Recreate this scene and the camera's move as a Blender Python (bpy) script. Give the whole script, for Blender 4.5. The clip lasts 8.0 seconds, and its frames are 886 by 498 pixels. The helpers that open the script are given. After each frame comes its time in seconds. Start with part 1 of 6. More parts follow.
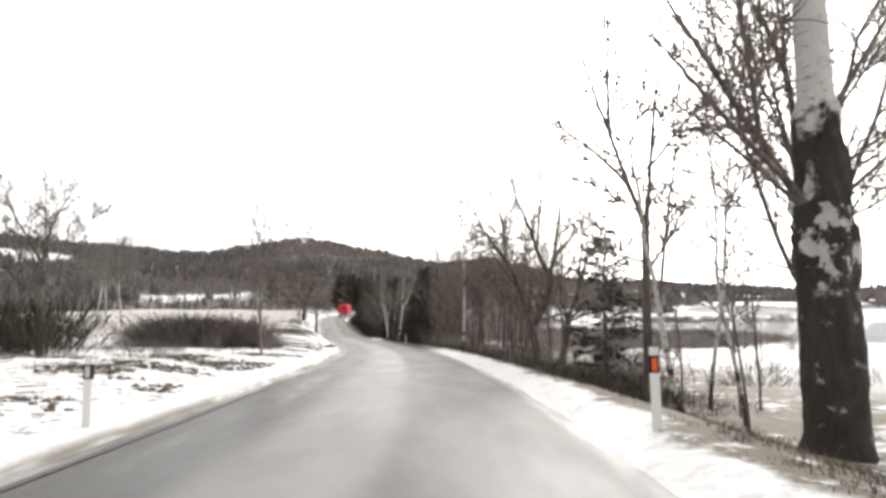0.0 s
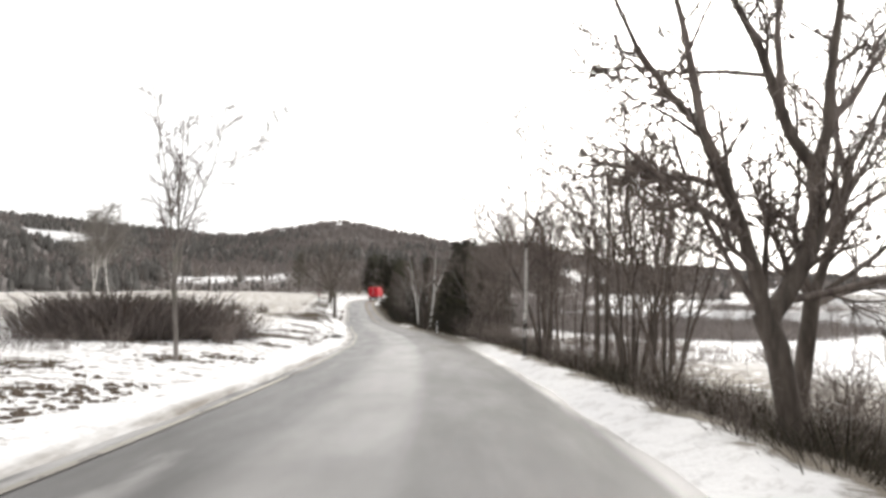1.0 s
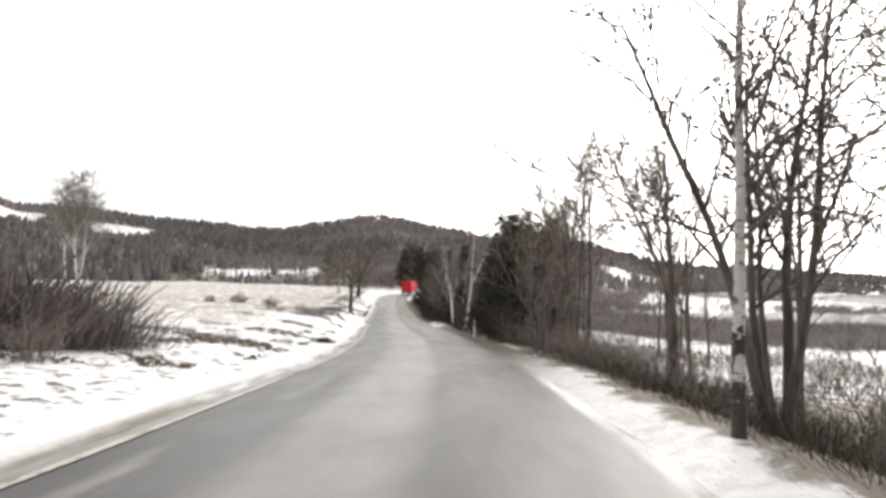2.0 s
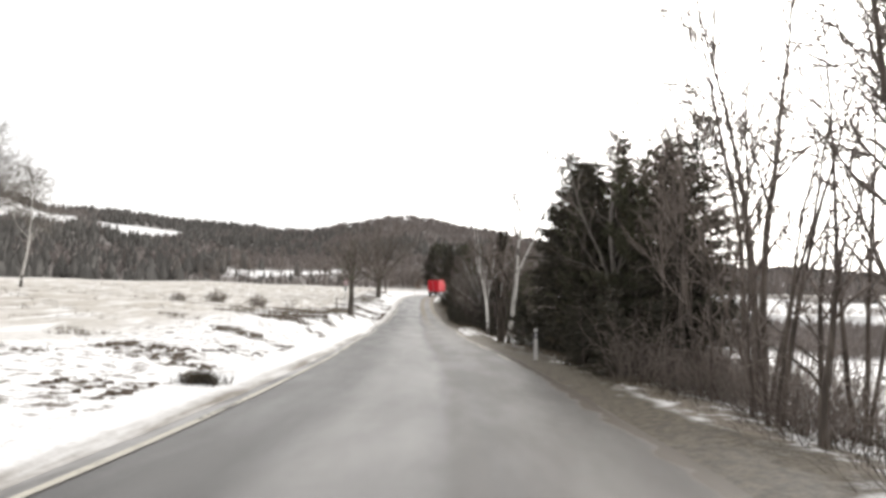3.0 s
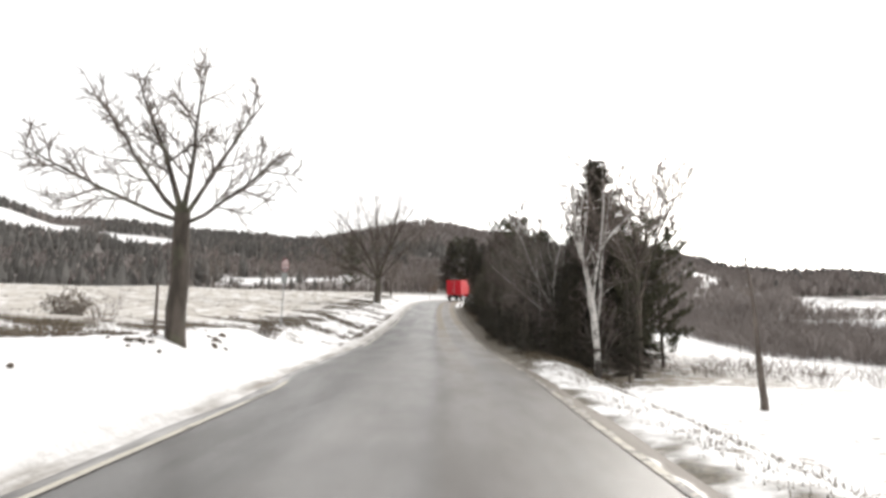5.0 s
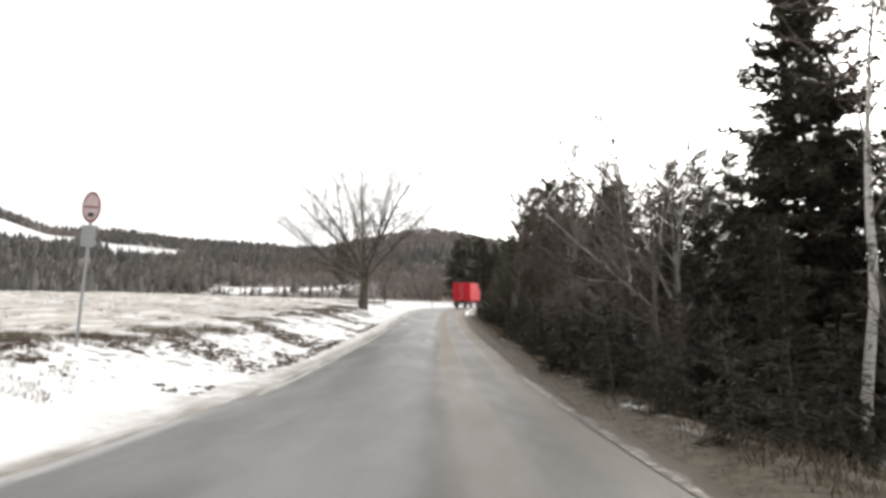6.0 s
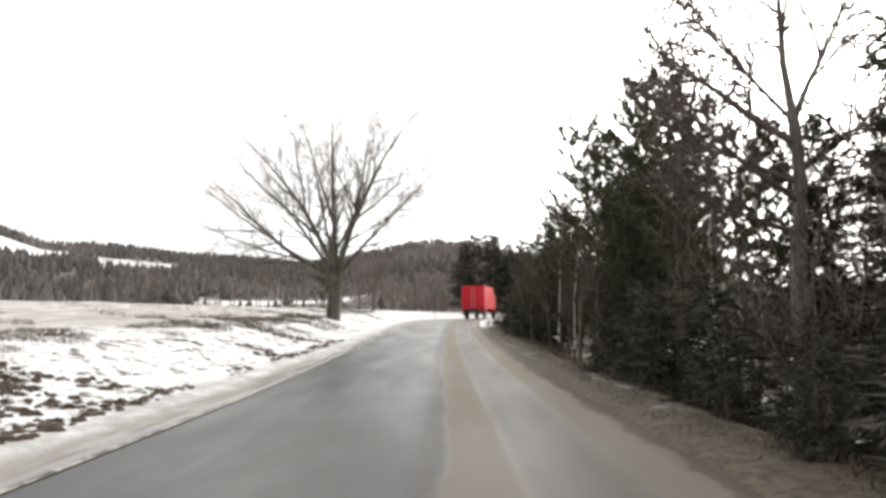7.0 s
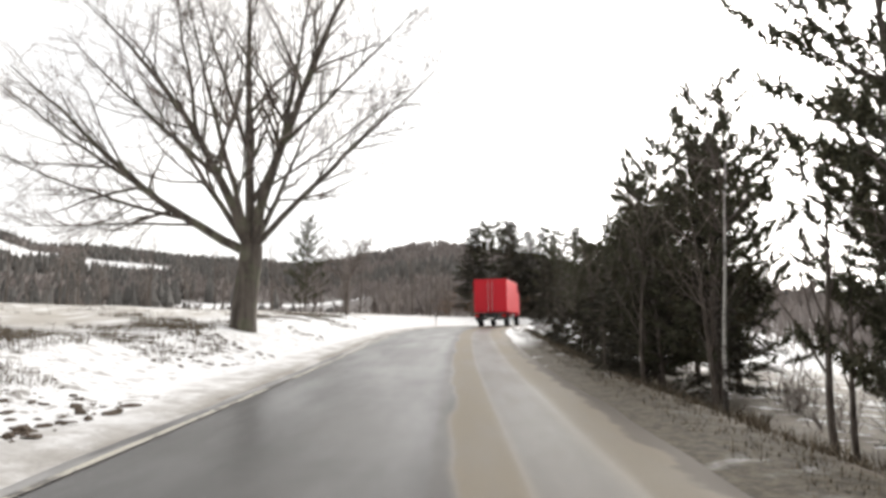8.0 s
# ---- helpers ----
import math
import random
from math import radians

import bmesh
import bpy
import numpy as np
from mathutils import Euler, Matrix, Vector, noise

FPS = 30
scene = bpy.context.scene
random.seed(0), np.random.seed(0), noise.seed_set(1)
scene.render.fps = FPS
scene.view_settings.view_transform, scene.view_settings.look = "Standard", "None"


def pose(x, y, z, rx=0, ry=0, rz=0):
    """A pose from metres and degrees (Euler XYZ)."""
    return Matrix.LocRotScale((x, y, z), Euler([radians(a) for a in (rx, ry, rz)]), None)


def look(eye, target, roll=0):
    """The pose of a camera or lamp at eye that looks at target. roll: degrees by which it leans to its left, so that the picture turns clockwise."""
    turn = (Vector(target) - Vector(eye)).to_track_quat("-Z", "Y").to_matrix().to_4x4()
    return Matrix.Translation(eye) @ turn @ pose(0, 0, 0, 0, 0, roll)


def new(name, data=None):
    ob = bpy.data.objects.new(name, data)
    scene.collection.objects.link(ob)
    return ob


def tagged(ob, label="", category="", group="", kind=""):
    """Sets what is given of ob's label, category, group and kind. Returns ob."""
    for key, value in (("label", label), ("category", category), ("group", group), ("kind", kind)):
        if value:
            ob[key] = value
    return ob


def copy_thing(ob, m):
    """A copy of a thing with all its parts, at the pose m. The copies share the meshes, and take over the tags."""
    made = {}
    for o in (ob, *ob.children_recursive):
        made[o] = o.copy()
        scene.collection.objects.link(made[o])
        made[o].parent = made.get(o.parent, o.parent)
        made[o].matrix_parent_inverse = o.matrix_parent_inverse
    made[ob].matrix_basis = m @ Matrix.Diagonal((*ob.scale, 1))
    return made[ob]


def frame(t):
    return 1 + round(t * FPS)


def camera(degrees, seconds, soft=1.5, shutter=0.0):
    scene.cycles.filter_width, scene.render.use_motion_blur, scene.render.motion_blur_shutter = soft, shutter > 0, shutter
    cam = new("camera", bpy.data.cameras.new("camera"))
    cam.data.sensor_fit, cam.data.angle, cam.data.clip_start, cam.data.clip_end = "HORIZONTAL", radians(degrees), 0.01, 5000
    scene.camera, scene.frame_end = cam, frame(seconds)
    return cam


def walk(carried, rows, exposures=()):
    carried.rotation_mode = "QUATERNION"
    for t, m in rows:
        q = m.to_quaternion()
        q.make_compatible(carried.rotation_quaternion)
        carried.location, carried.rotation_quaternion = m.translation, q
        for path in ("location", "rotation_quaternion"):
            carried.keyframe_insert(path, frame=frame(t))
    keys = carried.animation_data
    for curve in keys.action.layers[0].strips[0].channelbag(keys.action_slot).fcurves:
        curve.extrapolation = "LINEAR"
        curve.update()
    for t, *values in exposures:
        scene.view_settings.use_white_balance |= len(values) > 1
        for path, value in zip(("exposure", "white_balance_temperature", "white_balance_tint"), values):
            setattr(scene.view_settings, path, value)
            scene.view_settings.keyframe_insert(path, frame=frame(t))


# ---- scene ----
cam = camera(69.5, 8.0, soft=3.3)
PATH = [
    (0, (-7.00, 0.00, 1.50), (-5.124, 9.766, 2.549), -0.92),
    (0.5, (-5.77, 7.26, 1.46), (-4.187, 17.091, 2.404), -0.33),
    (1, (-4.76, 13.98, 1.34), (-3.446, 23.860, 2.163), -0.32),
    (1.5, (-3.74, 21.11, 1.16), (-2.737, 31.028, 1.896), 0.23),
    (1.7, (-3.41, 23.91, 1.09), (-2.522, 33.840, 1.838), 0.41),
    (2.8, (-1.85, 42.37, 0.67), (-1.583, 52.327, 1.509), 0.72),
    (3, (-1.78, 45.76, 0.57), (-1.562, 55.725, 1.392), 0.67),
    (3.5, (-1.70, 54.18, 0.37), (-1.558, 64.143, 1.235), 0.71),
    (4, (-1.68, 63.12, 0.27), (-1.618, 73.080, 1.179), 0.54),
    (4.5, (-1.77, 71.53, 0.12), (-1.773, 81.484, 1.075), 0.03),
    (4.7, (-1.81, 75.08, 0.10), (-1.849, 85.034, 1.059), -0.13),
    (5.8, (-2.03, 96.57, -0.18), (-2.148, 106.510, 0.916), 0.36),
    (6, (-2.04, 100.66, -0.24), (-2.180, 110.591, 0.911), -0.20),
    (6.5, (-2.34, 111.01, -0.37), (-2.516, 120.934, 0.879), -0.28),
    (7, (-2.40, 121.04, -0.21), (-2.614, 130.943, 1.170), -0.56),
    (7.5, (-2.77, 131.49, 0.15), (-3.002, 141.394, 1.529), -0.53),
    (8, (-2.92, 142.02, 0.64), (-3.189, 151.913, 2.088), -0.43),
]
EXPOSURES = [(0.0, 0.62), (8.0, 0.62)]
walk(cam, [(t, look(eye, target, roll)) for t, eye, target, roll in PATH], EXPOSURES)

# ---- light: a bright overcast sky, the sun behind thin cloud ahead and to the right ----
SUN_ELEVATION, SUN_AZIMUTH = radians(24), radians(28)  # azimuth clockwise from the road's heading (+y)
world = bpy.data.worlds.new("overcast_sky")
scene.world = world
world.use_nodes = True
wn, wl = world.node_tree.nodes, world.node_tree.links
wn.clear()
sky = wn.new("ShaderNodeTexSky")
sky.sky_type, sky.sun_disc = "NISHITA", False
sky.sun_elevation, sky.sun_rotation = SUN_ELEVATION, SUN_AZIMUTH
sky.dust_density, sky.air_density, sky.ozone_density = 4.0, 1.0, 1.0
pale = wn.new("ShaderNodeHueSaturation")
pale.inputs["Saturation"].default_value = 0.22
pale.inputs["Value"].default_value = 1.0
cloud = wn.new("ShaderNodeMix")
cloud.data_type = "RGBA"
cloud.inputs["Factor"].default_value = 0.72
drift = wn.new("ShaderNodeTexNoise")
drift.inputs["Scale"].default_value, drift.inputs["Detail"].default_value = 2.2, 5.0
sheet = wn.new("ShaderNodeValToRGB")
sheet.color_ramp.elements[0].position, sheet.color_ramp.elements[0].color = 0.36, (6.2, 6.15, 6.15, 1)
sheet.color_ramp.elements[1].position, sheet.color_ramp.elements[1].color = 0.62, (7.65, 7.4, 7.1, 1)
sky_dir = wn.new("ShaderNodeTexCoord")
wl.new(sky_dir.outputs["Generated"], drift.inputs["Vector"])
wl.new(drift.outputs["Fac"], sheet.inputs["Fac"])
wl.new(sheet.outputs["Color"], cloud.inputs[7])
bg = wn.new("ShaderNodeBackground")
wo = wn.new("ShaderNodeOutputWorld")
wl.new(sky.outputs[0], pale.inputs["Color"])
wl.new(pale.outputs[0], cloud.inputs[6])
wl.new(cloud.outputs[2], bg.inputs["Color"])
wl.new(bg.outputs[0], wo.inputs["Surface"])

# the cloud glows brightest round the hidden sun and is duller on the other side of the sky
sun_way = Vector((math.sin(SUN_AZIMUTH) * math.cos(SUN_ELEVATION), math.cos(SUN_AZIMUTH) * math.cos(SUN_ELEVATION), math.sin(SUN_ELEVATION)))
toward = wn.new("ShaderNodeVectorMath")
toward.operation = "DOT_PRODUCT"
toward.inputs[1].default_value = sun_way
wl.new(sky_dir.outputs["Generated"], toward.inputs[0])
glow = wn.new("ShaderNodeMapRange")
for k, v in enumerate((-1.0, 1.0, 0.06, 0.16)):
    glow.inputs[k + 1].default_value = v
wl.new(toward.outputs["Value"], glow.inputs[0])
wl.new(glow.outputs[0], bg.inputs["Strength"])

sun_data = bpy.data.lights.new("sun", "SUN")
sun_data.energy, sun_data.angle, sun_data.color = 1.3, radians(25), (1.0, 0.96, 0.9)
sun = new("sun", sun_data)
sun.matrix_basis = look(sun_way * 50, (0, 0, 0))


# ---- materials ----
class Shade:
    """A node material under construction."""

    def __init__(self, name):
        self.mat = bpy.data.materials.new(name)
        self.mat.use_nodes = True
        self.tree = self.mat.node_tree
        self.bsdf = self.tree.nodes["Principled BSDF"]
        self.bsdf.inputs["Specular IOR Level"].default_value = 0.3
        self.coord = self.tree.nodes.new("ShaderNodeTexCoord").outputs["Object"]

    def node(self, kind, **sockets):
        n = self.tree.nodes.new(kind)
        for key, value in sockets.items():
            self.put(n.inputs[key.replace("_", " ")], value)
        return n

    def put(self, socket, value):
        if isinstance(value, bpy.types.NodeSocket):
            self.tree.links.new(value, socket)
        else:
            socket.default_value = value

    def stretch(self, vec, sx, sy, sz):
        n = self.node("ShaderNodeMapping", Vector=vec)
        n.inputs["Scale"].default_value = (sx, sy, sz)
        return n.outputs[0]

    def noise(self, scale, detail=3.0, rough=0.55, vec=None):
        n = self.node("ShaderNodeTexNoise", Vector=vec or self.coord, Scale=scale, Detail=detail, Roughness=rough)
        return n.outputs["Fac"]

    def span(self, value, a, b, c=0.0, d=1.0):
        n = self.tree.nodes.new("ShaderNodeMapRange")
        n.interpolation_type = "SMOOTHSTEP"
        for k, v in enumerate((value, a, b, c, d)):
            self.put(n.inputs[k], v)
        return n.outputs[0]

    def calc(self, op, a, b=0.0):
        n = self.tree.nodes.new("ShaderNodeMath")
        n.operation = op
        self.put(n.inputs[0], a)
        self.put(n.inputs[1], b)
        return n.outputs[0]

    def mix(self, fac, a, b):
        n = self.tree.nodes.new("ShaderNodeMix")
        n.data_type = "RGBA"
        for socket, v in ((n.inputs["Factor"], fac), (n.inputs[6], a), (n.inputs[7], b)):
            self.put(socket, (*v, 1.0) if isinstance(v, tuple) and len(v) == 3 else v)
        return n.outputs[2]

    def bump(self, height, strength, distance):
        n = self.node("ShaderNodeBump", Strength=strength, Distance=distance, Height=height)
        self.tree.links.new(n.outputs[0], self.bsdf.inputs["Normal"])

    def done(self, color, rough=0.8, metal=0.0):
        self.put(self.bsdf.inputs["Base Color"], (*color, 1.0) if isinstance(color, tuple) and len(color) == 3 else color)
        self.put(self.bsdf.inputs["Roughness"], rough)
        self.bsdf.inputs["Metallic"].default_value = metal
        return self.mat

    def random(self):
        return self.tree.nodes.new("ShaderNodeObjectInfo").outputs["Random"]

    def island(self):
        return self.tree.nodes.new("ShaderNodeNewGeometry").outputs["Random Per Island"]

    def lane(self):
        """Metres across the road's centre line (left is negative) and along it."""
        uv = self.tree.nodes.new("ShaderNodeUVMap")
        uv.uv_map = "lane"
        n = self.node("ShaderNodeSeparateXYZ", Vector=uv.outputs[0])
        return n.outputs[0], n.outputs[1], uv.outputs[0]


def plain(name, color, rough=0.6, metal=0.0, vary=0.12, scale=8.0):
    s = Shade(name)
    dark = tuple(c * (1 - vary) for c in color)
    light = tuple(min(1.0, c * (1 + vary)) for c in color)
    n = s.noise(scale, 4)
    s.bump(s.noise(scale * 6, 2), 0.15, 0.01)
    return s.done(s.mix(n, dark, light), rough, metal)


def snow_ground():
    s = Shade("snow_over_grass")
    u, along, _ = s.lane()
    snow = s.mix(s.noise(0.35, 4), (0.82, 0.82, 0.83), (0.92, 0.915, 0.91))
    grass = s.mix(s.noise(3.0, 4), (0.075, 0.058, 0.042), (0.24, 0.195, 0.135))
    soil = s.mix(s.span(s.noise(7.0, 7, 0.75), 0.32, 0.68), (0.052, 0.044, 0.032), (0.16, 0.136, 0.098))
    patch = s.noise(0.55, 6, 0.68)
    drift = s.noise(0.9, 5, 0.62, s.stretch(s.coord, 1.6, 0.28, 1.0))
    # stubble shows through the thin snow of the field beside the later stretch
    field = s.calc("MULTIPLY", s.span(u, -8.0, -13.0), s.calc("MULTIPLY", s.span(u, -95.0, -60.0), s.span(along, 45.0, 80.0)))
    thin = s.calc("MULTIPLY", field, s.span(drift, 0.30, 0.56))
    bank = s.calc("MULTIPLY", s.span(s.calc("ADD", s.calc("ADD", u, s.calc("ADD", s.span(along, 112.0, 122.0, 0.0, -2.4), s.span(along, 84.0, 94.0, -1.0, 1.4))), s.span(patch, 0.3, 0.7, -0.9, 0.9)), -5.0, -6.3), s.span(u, -13.5, -8.0))
    dabs = s.calc("MAXIMUM", s.span(patch, 0.64, 0.74), s.span(s.noise(2.6, 6, 0.74), 0.545, 0.585))
    tuft = s.calc("MULTIPLY", s.calc("MULTIPLY", s.span(bank, 0.0, 1.0, 0.1, 0.9), dabs), s.span(along, 156.0, 146.0, 0.35, 1.0))
    right = s.calc("MULTIPLY", s.span(s.calc("ADD", u, s.span(patch, 0.3, 0.7, -0.4, 0.4)), 3.85, 4.25), s.span(u, 22.0, 10.0, 0.12, 1.0))
    # extra brown litter by the conifers stands in for their shade
    shade = s.calc("MULTIPLY", s.span(along, 104.0, 110.0), s.span(u, 9.0, 6.0))
    open_snow = s.calc("MAXIMUM", s.calc("MULTIPLY", s.span(along, 83.0, 88.0), s.span(along, 106.0, 102.0)), s.calc("MULTIPLY", s.span(u, 4.9, 5.6, 0.0, 0.8), s.calc("MULTIPLY", s.span(along, 43.0, 48.0), s.span(along, 68.0, 62.0))))
    brushy = s.calc("MULTIPLY", s.calc("MULTIPLY", s.span(along, 5.0, 12.0), s.span(along, 48.0, 42.0)), s.span(u, 9.5, 6.8, 0.0, 0.15))
    cover = s.calc("ADD", s.noise(1.6, 6, 0.68), s.calc("SUBTRACT", s.calc("ADD", brushy, s.calc("MULTIPLY", shade, 0.2)), s.calc("MAXIMUM", s.calc("MULTIPLY", open_snow, 0.2), s.calc("MULTIPLY", s.span(along, 14.0, 10.0), s.span(u, 5.5, 8.0, 0.0, 0.14)))))
    litter = s.calc("MULTIPLY", s.calc("MULTIPLY", right, s.span(along, 173.0, 166.0)), s.span(cover, 0.36, 0.48, 0.0, 0.95))
    bare = s.calc("MAXIMUM", tuft, litter)
    stubble = s.mix(s.noise(2.0, 5), (0.22, 0.185, 0.14), (0.46, 0.41, 0.33))
    col = s.mix(s.calc("MULTIPLY", thin, 0.75), snow, stubble)
    col = s.mix(bare, col, grass)
    col = s.mix(s.calc("MULTIPLY", tuft, 0.8), col, s.mix(s.noise(5.0, 4), (0.07, 0.056, 0.045), (0.17, 0.14, 0.11)))
    # muddy shoulder on the right of the later stretch
    edge = s.calc("MULTIPLY", s.span(u, 3.0, 3.2), s.span(s.calc("ADD", s.calc("ADD", u, s.span(s.noise(0.5, 4), 0.3, 0.7, -0.35, 0.35)), s.calc("MULTIPLY", s.calc("MULTIPLY", s.span(along, 84.0, 89.0), s.span(along, 106.0, 101.0)), 0.9)), 4.6, 4.1))
    mud = s.calc("MULTIPLY", edge, s.calc("MULTIPLY", s.span(along, 36.0, 56.0), s.span(along, 172.0, 165.0)))
    gap = s.calc("MULTIPLY", s.span(along, 83.0, 88.0), s.span(along, 106.0, 102.0))
    mud = s.calc("MULTIPLY", mud, s.span(s.calc("ADD", s.noise(0.8, 5), s.calc("MULTIPLY", gap, -0.16)), 0.18, 0.36))
    col = s.mix(mud, col, soil)
    # grey slush thrown up along both edges
    slush = s.calc("MULTIPLY", s.span(u, -3.75, -3.3), s.span(u, -2.0, -3.0))
    col = s.mix(s.calc("MULTIPLY", slush, s.span(s.noise(0.7, 5, 0.6, s.stretch(s.coord, 2.5, 0.35, 1)), 0.34, 0.6, 0.25, 0.95)), col, (0.2, 0.175, 0.145))
    thrown = s.calc("MULTIPLY", s.span(along, 106.0, 116.0), s.calc("MULTIPLY", s.span(s.calc("ADD", u, s.span(patch, 0.3, 0.7, -0.3, 0.3)), -4.5, -3.9), s.span(u, -2.9, -3.2)))
    col = s.mix(s.calc("MULTIPLY", thrown, s.span(s.noise(1.5, 5, 0.65), 0.35, 0.6, 0.15, 0.65)), col, (0.33, 0.305, 0.275))
    # far woodland floor, its colour lightened to stand in for distance haze
    wooded = s.tree.nodes.new("ShaderNodeAttribute")
    wooded.attribute_name = "wooded"
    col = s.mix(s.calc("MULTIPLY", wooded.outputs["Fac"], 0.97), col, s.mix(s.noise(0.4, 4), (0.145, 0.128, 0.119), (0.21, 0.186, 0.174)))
    bumps = s.calc("ADD", s.noise(1.3, 6, 0.65), s.calc("MULTIPLY", bare, -0.35))
    s.bump(bumps, 0.6, 0.18)
    return s.done(col, 0.75)


def asphalt():
    s = Shade("damp_salted_asphalt")
    u, along, uv = s.lane()
    grain = s.noise(60.0, 3)
    streak = s.noise(1.2, 5, 0.6, s.stretch(uv, 0.7, 0.16, 1.0))
    blotch = s.noise(0.35, 5, 0.6)
    base = s.mix(s.calc("ADD", s.calc("MULTIPLY", streak, 0.45), s.calc("MULTIPLY", blotch, 0.55)), (0.036, 0.034, 0.033), (0.072, 0.068, 0.065))
    base = s.mix(s.span(along, 95.0, 130.0, 0.0, 0.45), base, (0.055, 0.052, 0.05))
    # wheel tracks worn smoother, drier, paler; crown colour also holds painted sky sheen
    crown = s.calc("MULTIPLY", s.span(u, -1.5, -0.7), s.span(u, 0.9, 0.1))
    base = s.mix(s.calc("MULTIPLY", s.calc("MULTIPLY", crown, s.span(along, 130.0, 95.0, 0.55, 1.0)), s.span(blotch, 0.3, 0.7, 0.45, 0.85)), base, s.mix(s.span(along, 70.0, 40.0), (0.2, 0.192, 0.186), (0.3, 0.292, 0.285)))
    wide_groove = s.calc("MULTIPLY", s.span(s.calc("ABSOLUTE", s.calc("SUBTRACT", u, 0.78)), 0.32, 0.06), s.span(along, 132.0, 118.0))
    thin_groove = s.calc("MULTIPLY", s.span(s.calc("ABSOLUTE", s.calc("SUBTRACT", u, 0.64)), 0.14, 0.04), s.span(along, 118.0, 132.0))
    groove = s.calc("MAXIMUM", wide_groove, thin_groove)
    base = s.mix(s.calc("MULTIPLY", groove, s.span(along, 35.0, 60.0, 0.0, 0.75)), base, (0.06, 0.051, 0.043))
    # sand and dry mud spread over the right half further on
    sand = s.calc("MULTIPLY", s.span(s.calc("ADD", u, s.span(s.noise(0.25, 4), 0.3, 0.7, -0.1, 0.1)), 0.66, 0.84), s.span(along, 70.0, 145.0, 0.0, 1.0))
    bands = s.calc("MAXIMUM", s.span(s.calc("ABSOLUTE", s.calc("SUBTRACT", u, s.span(along, 105.0, 135.0, 1.3, 1.05))), 0.5, 0.2), s.span(u, 1.95, 2.6))
    sand = s.calc("MULTIPLY", s.calc("MULTIPLY", sand, s.span(bands, 0.0, 1.0, 0.3, 1.0)), s.span(streak, 0.3, 0.6, 0.75, 1.0))
    base = s.mix(s.calc("MULTIPLY", sand, 0.8), base, s.mix(s.span(along, 110.0, 140.0), (0.22, 0.182, 0.138), (0.285, 0.238, 0.172)))
    # grimy right half and muddy right edge
    grime = s.calc("MULTIPLY", s.span(u, 0.6, 1.8), s.calc("MULTIPLY", s.span(along, 30.0, 48.0), s.span(along, 110.0, 85.0)))
    base = s.mix(s.calc("MULTIPLY", grime, 0.5), base, (0.085, 0.07, 0.058))
    mud = s.calc("MULTIPLY", s.span(s.calc("ADD", u, s.span(s.noise(1.0, 4), 0.3, 0.7, -0.12, 0.12)), 2.85, 3.0), s.span(along, 40.0, 56.0))
    base = s.mix(s.calc("MULTIPLY", mud, 0.9), base, (0.125, 0.1, 0.075))
    # packed snow and slush left near the edges
    rim = s.calc("MAXIMUM", s.span(u, -2.75, -3.15), s.calc("MULTIPLY", s.span(u, 2.85, 3.15), s.span(along, 47.0, 40.0)))
    slush = s.calc("MULTIPLY", rim, s.span(s.noise(1.1, 5, 0.6, s.stretch(uv, 1.6, 0.25, 1.0)), 0.35, 0.6))
    left_trail = s.calc("MULTIPLY", s.span(s.calc("ABSOLUTE", s.calc("ADD", u, 2.0)), 0.5, 0.1), s.span(along, 60.0, 30.0))
    slush = s.calc("MAXIMUM", slush, s.calc("MULTIPLY", left_trail, s.span(streak, 0.5, 0.62, 0.0, 0.4)))
    base = s.mix(slush, base, (0.5, 0.49, 0.48))
    base = s.mix(s.span(grain, 0.3, 0.7, 0.0, 0.22), base, (0.05, 0.05, 0.05))
    s.bump(s.calc("ADD", grain, s.calc("MULTIPLY", slush, 1.5)), 0.25, 0.012)
    s.bsdf.inputs["Specular IOR Level"].default_value = 0.36
    return s.done(base, s.calc("MAXIMUM", s.calc("ADD", s.span(streak, 0.3, 0.7, 0.28, 0.42), s.span(u, 0.3, 0.8, 0.0, 0.1)), s.calc("MULTIPLY", s.calc("MAXIMUM", sand, mud), 0.7)))


def bark(name, a, b, scale=5.0, moss=0.0):
    s = Shade(name)
    n = s.noise(scale, 6, 0.65, s.stretch(s.coord, 1.0, 1.0, 0.18))
    col = s.mix(s.span(n, 0.3, 0.7), a, b)
    if moss:
        col = s.mix(s.calc("MULTIPLY", s.span(s.noise(1.2, 4), 0.5, 0.62), moss), col, (0.16, 0.17, 0.11))
    s.bump(n, 0.8, 0.03)
    return s.done(col, 0.9)


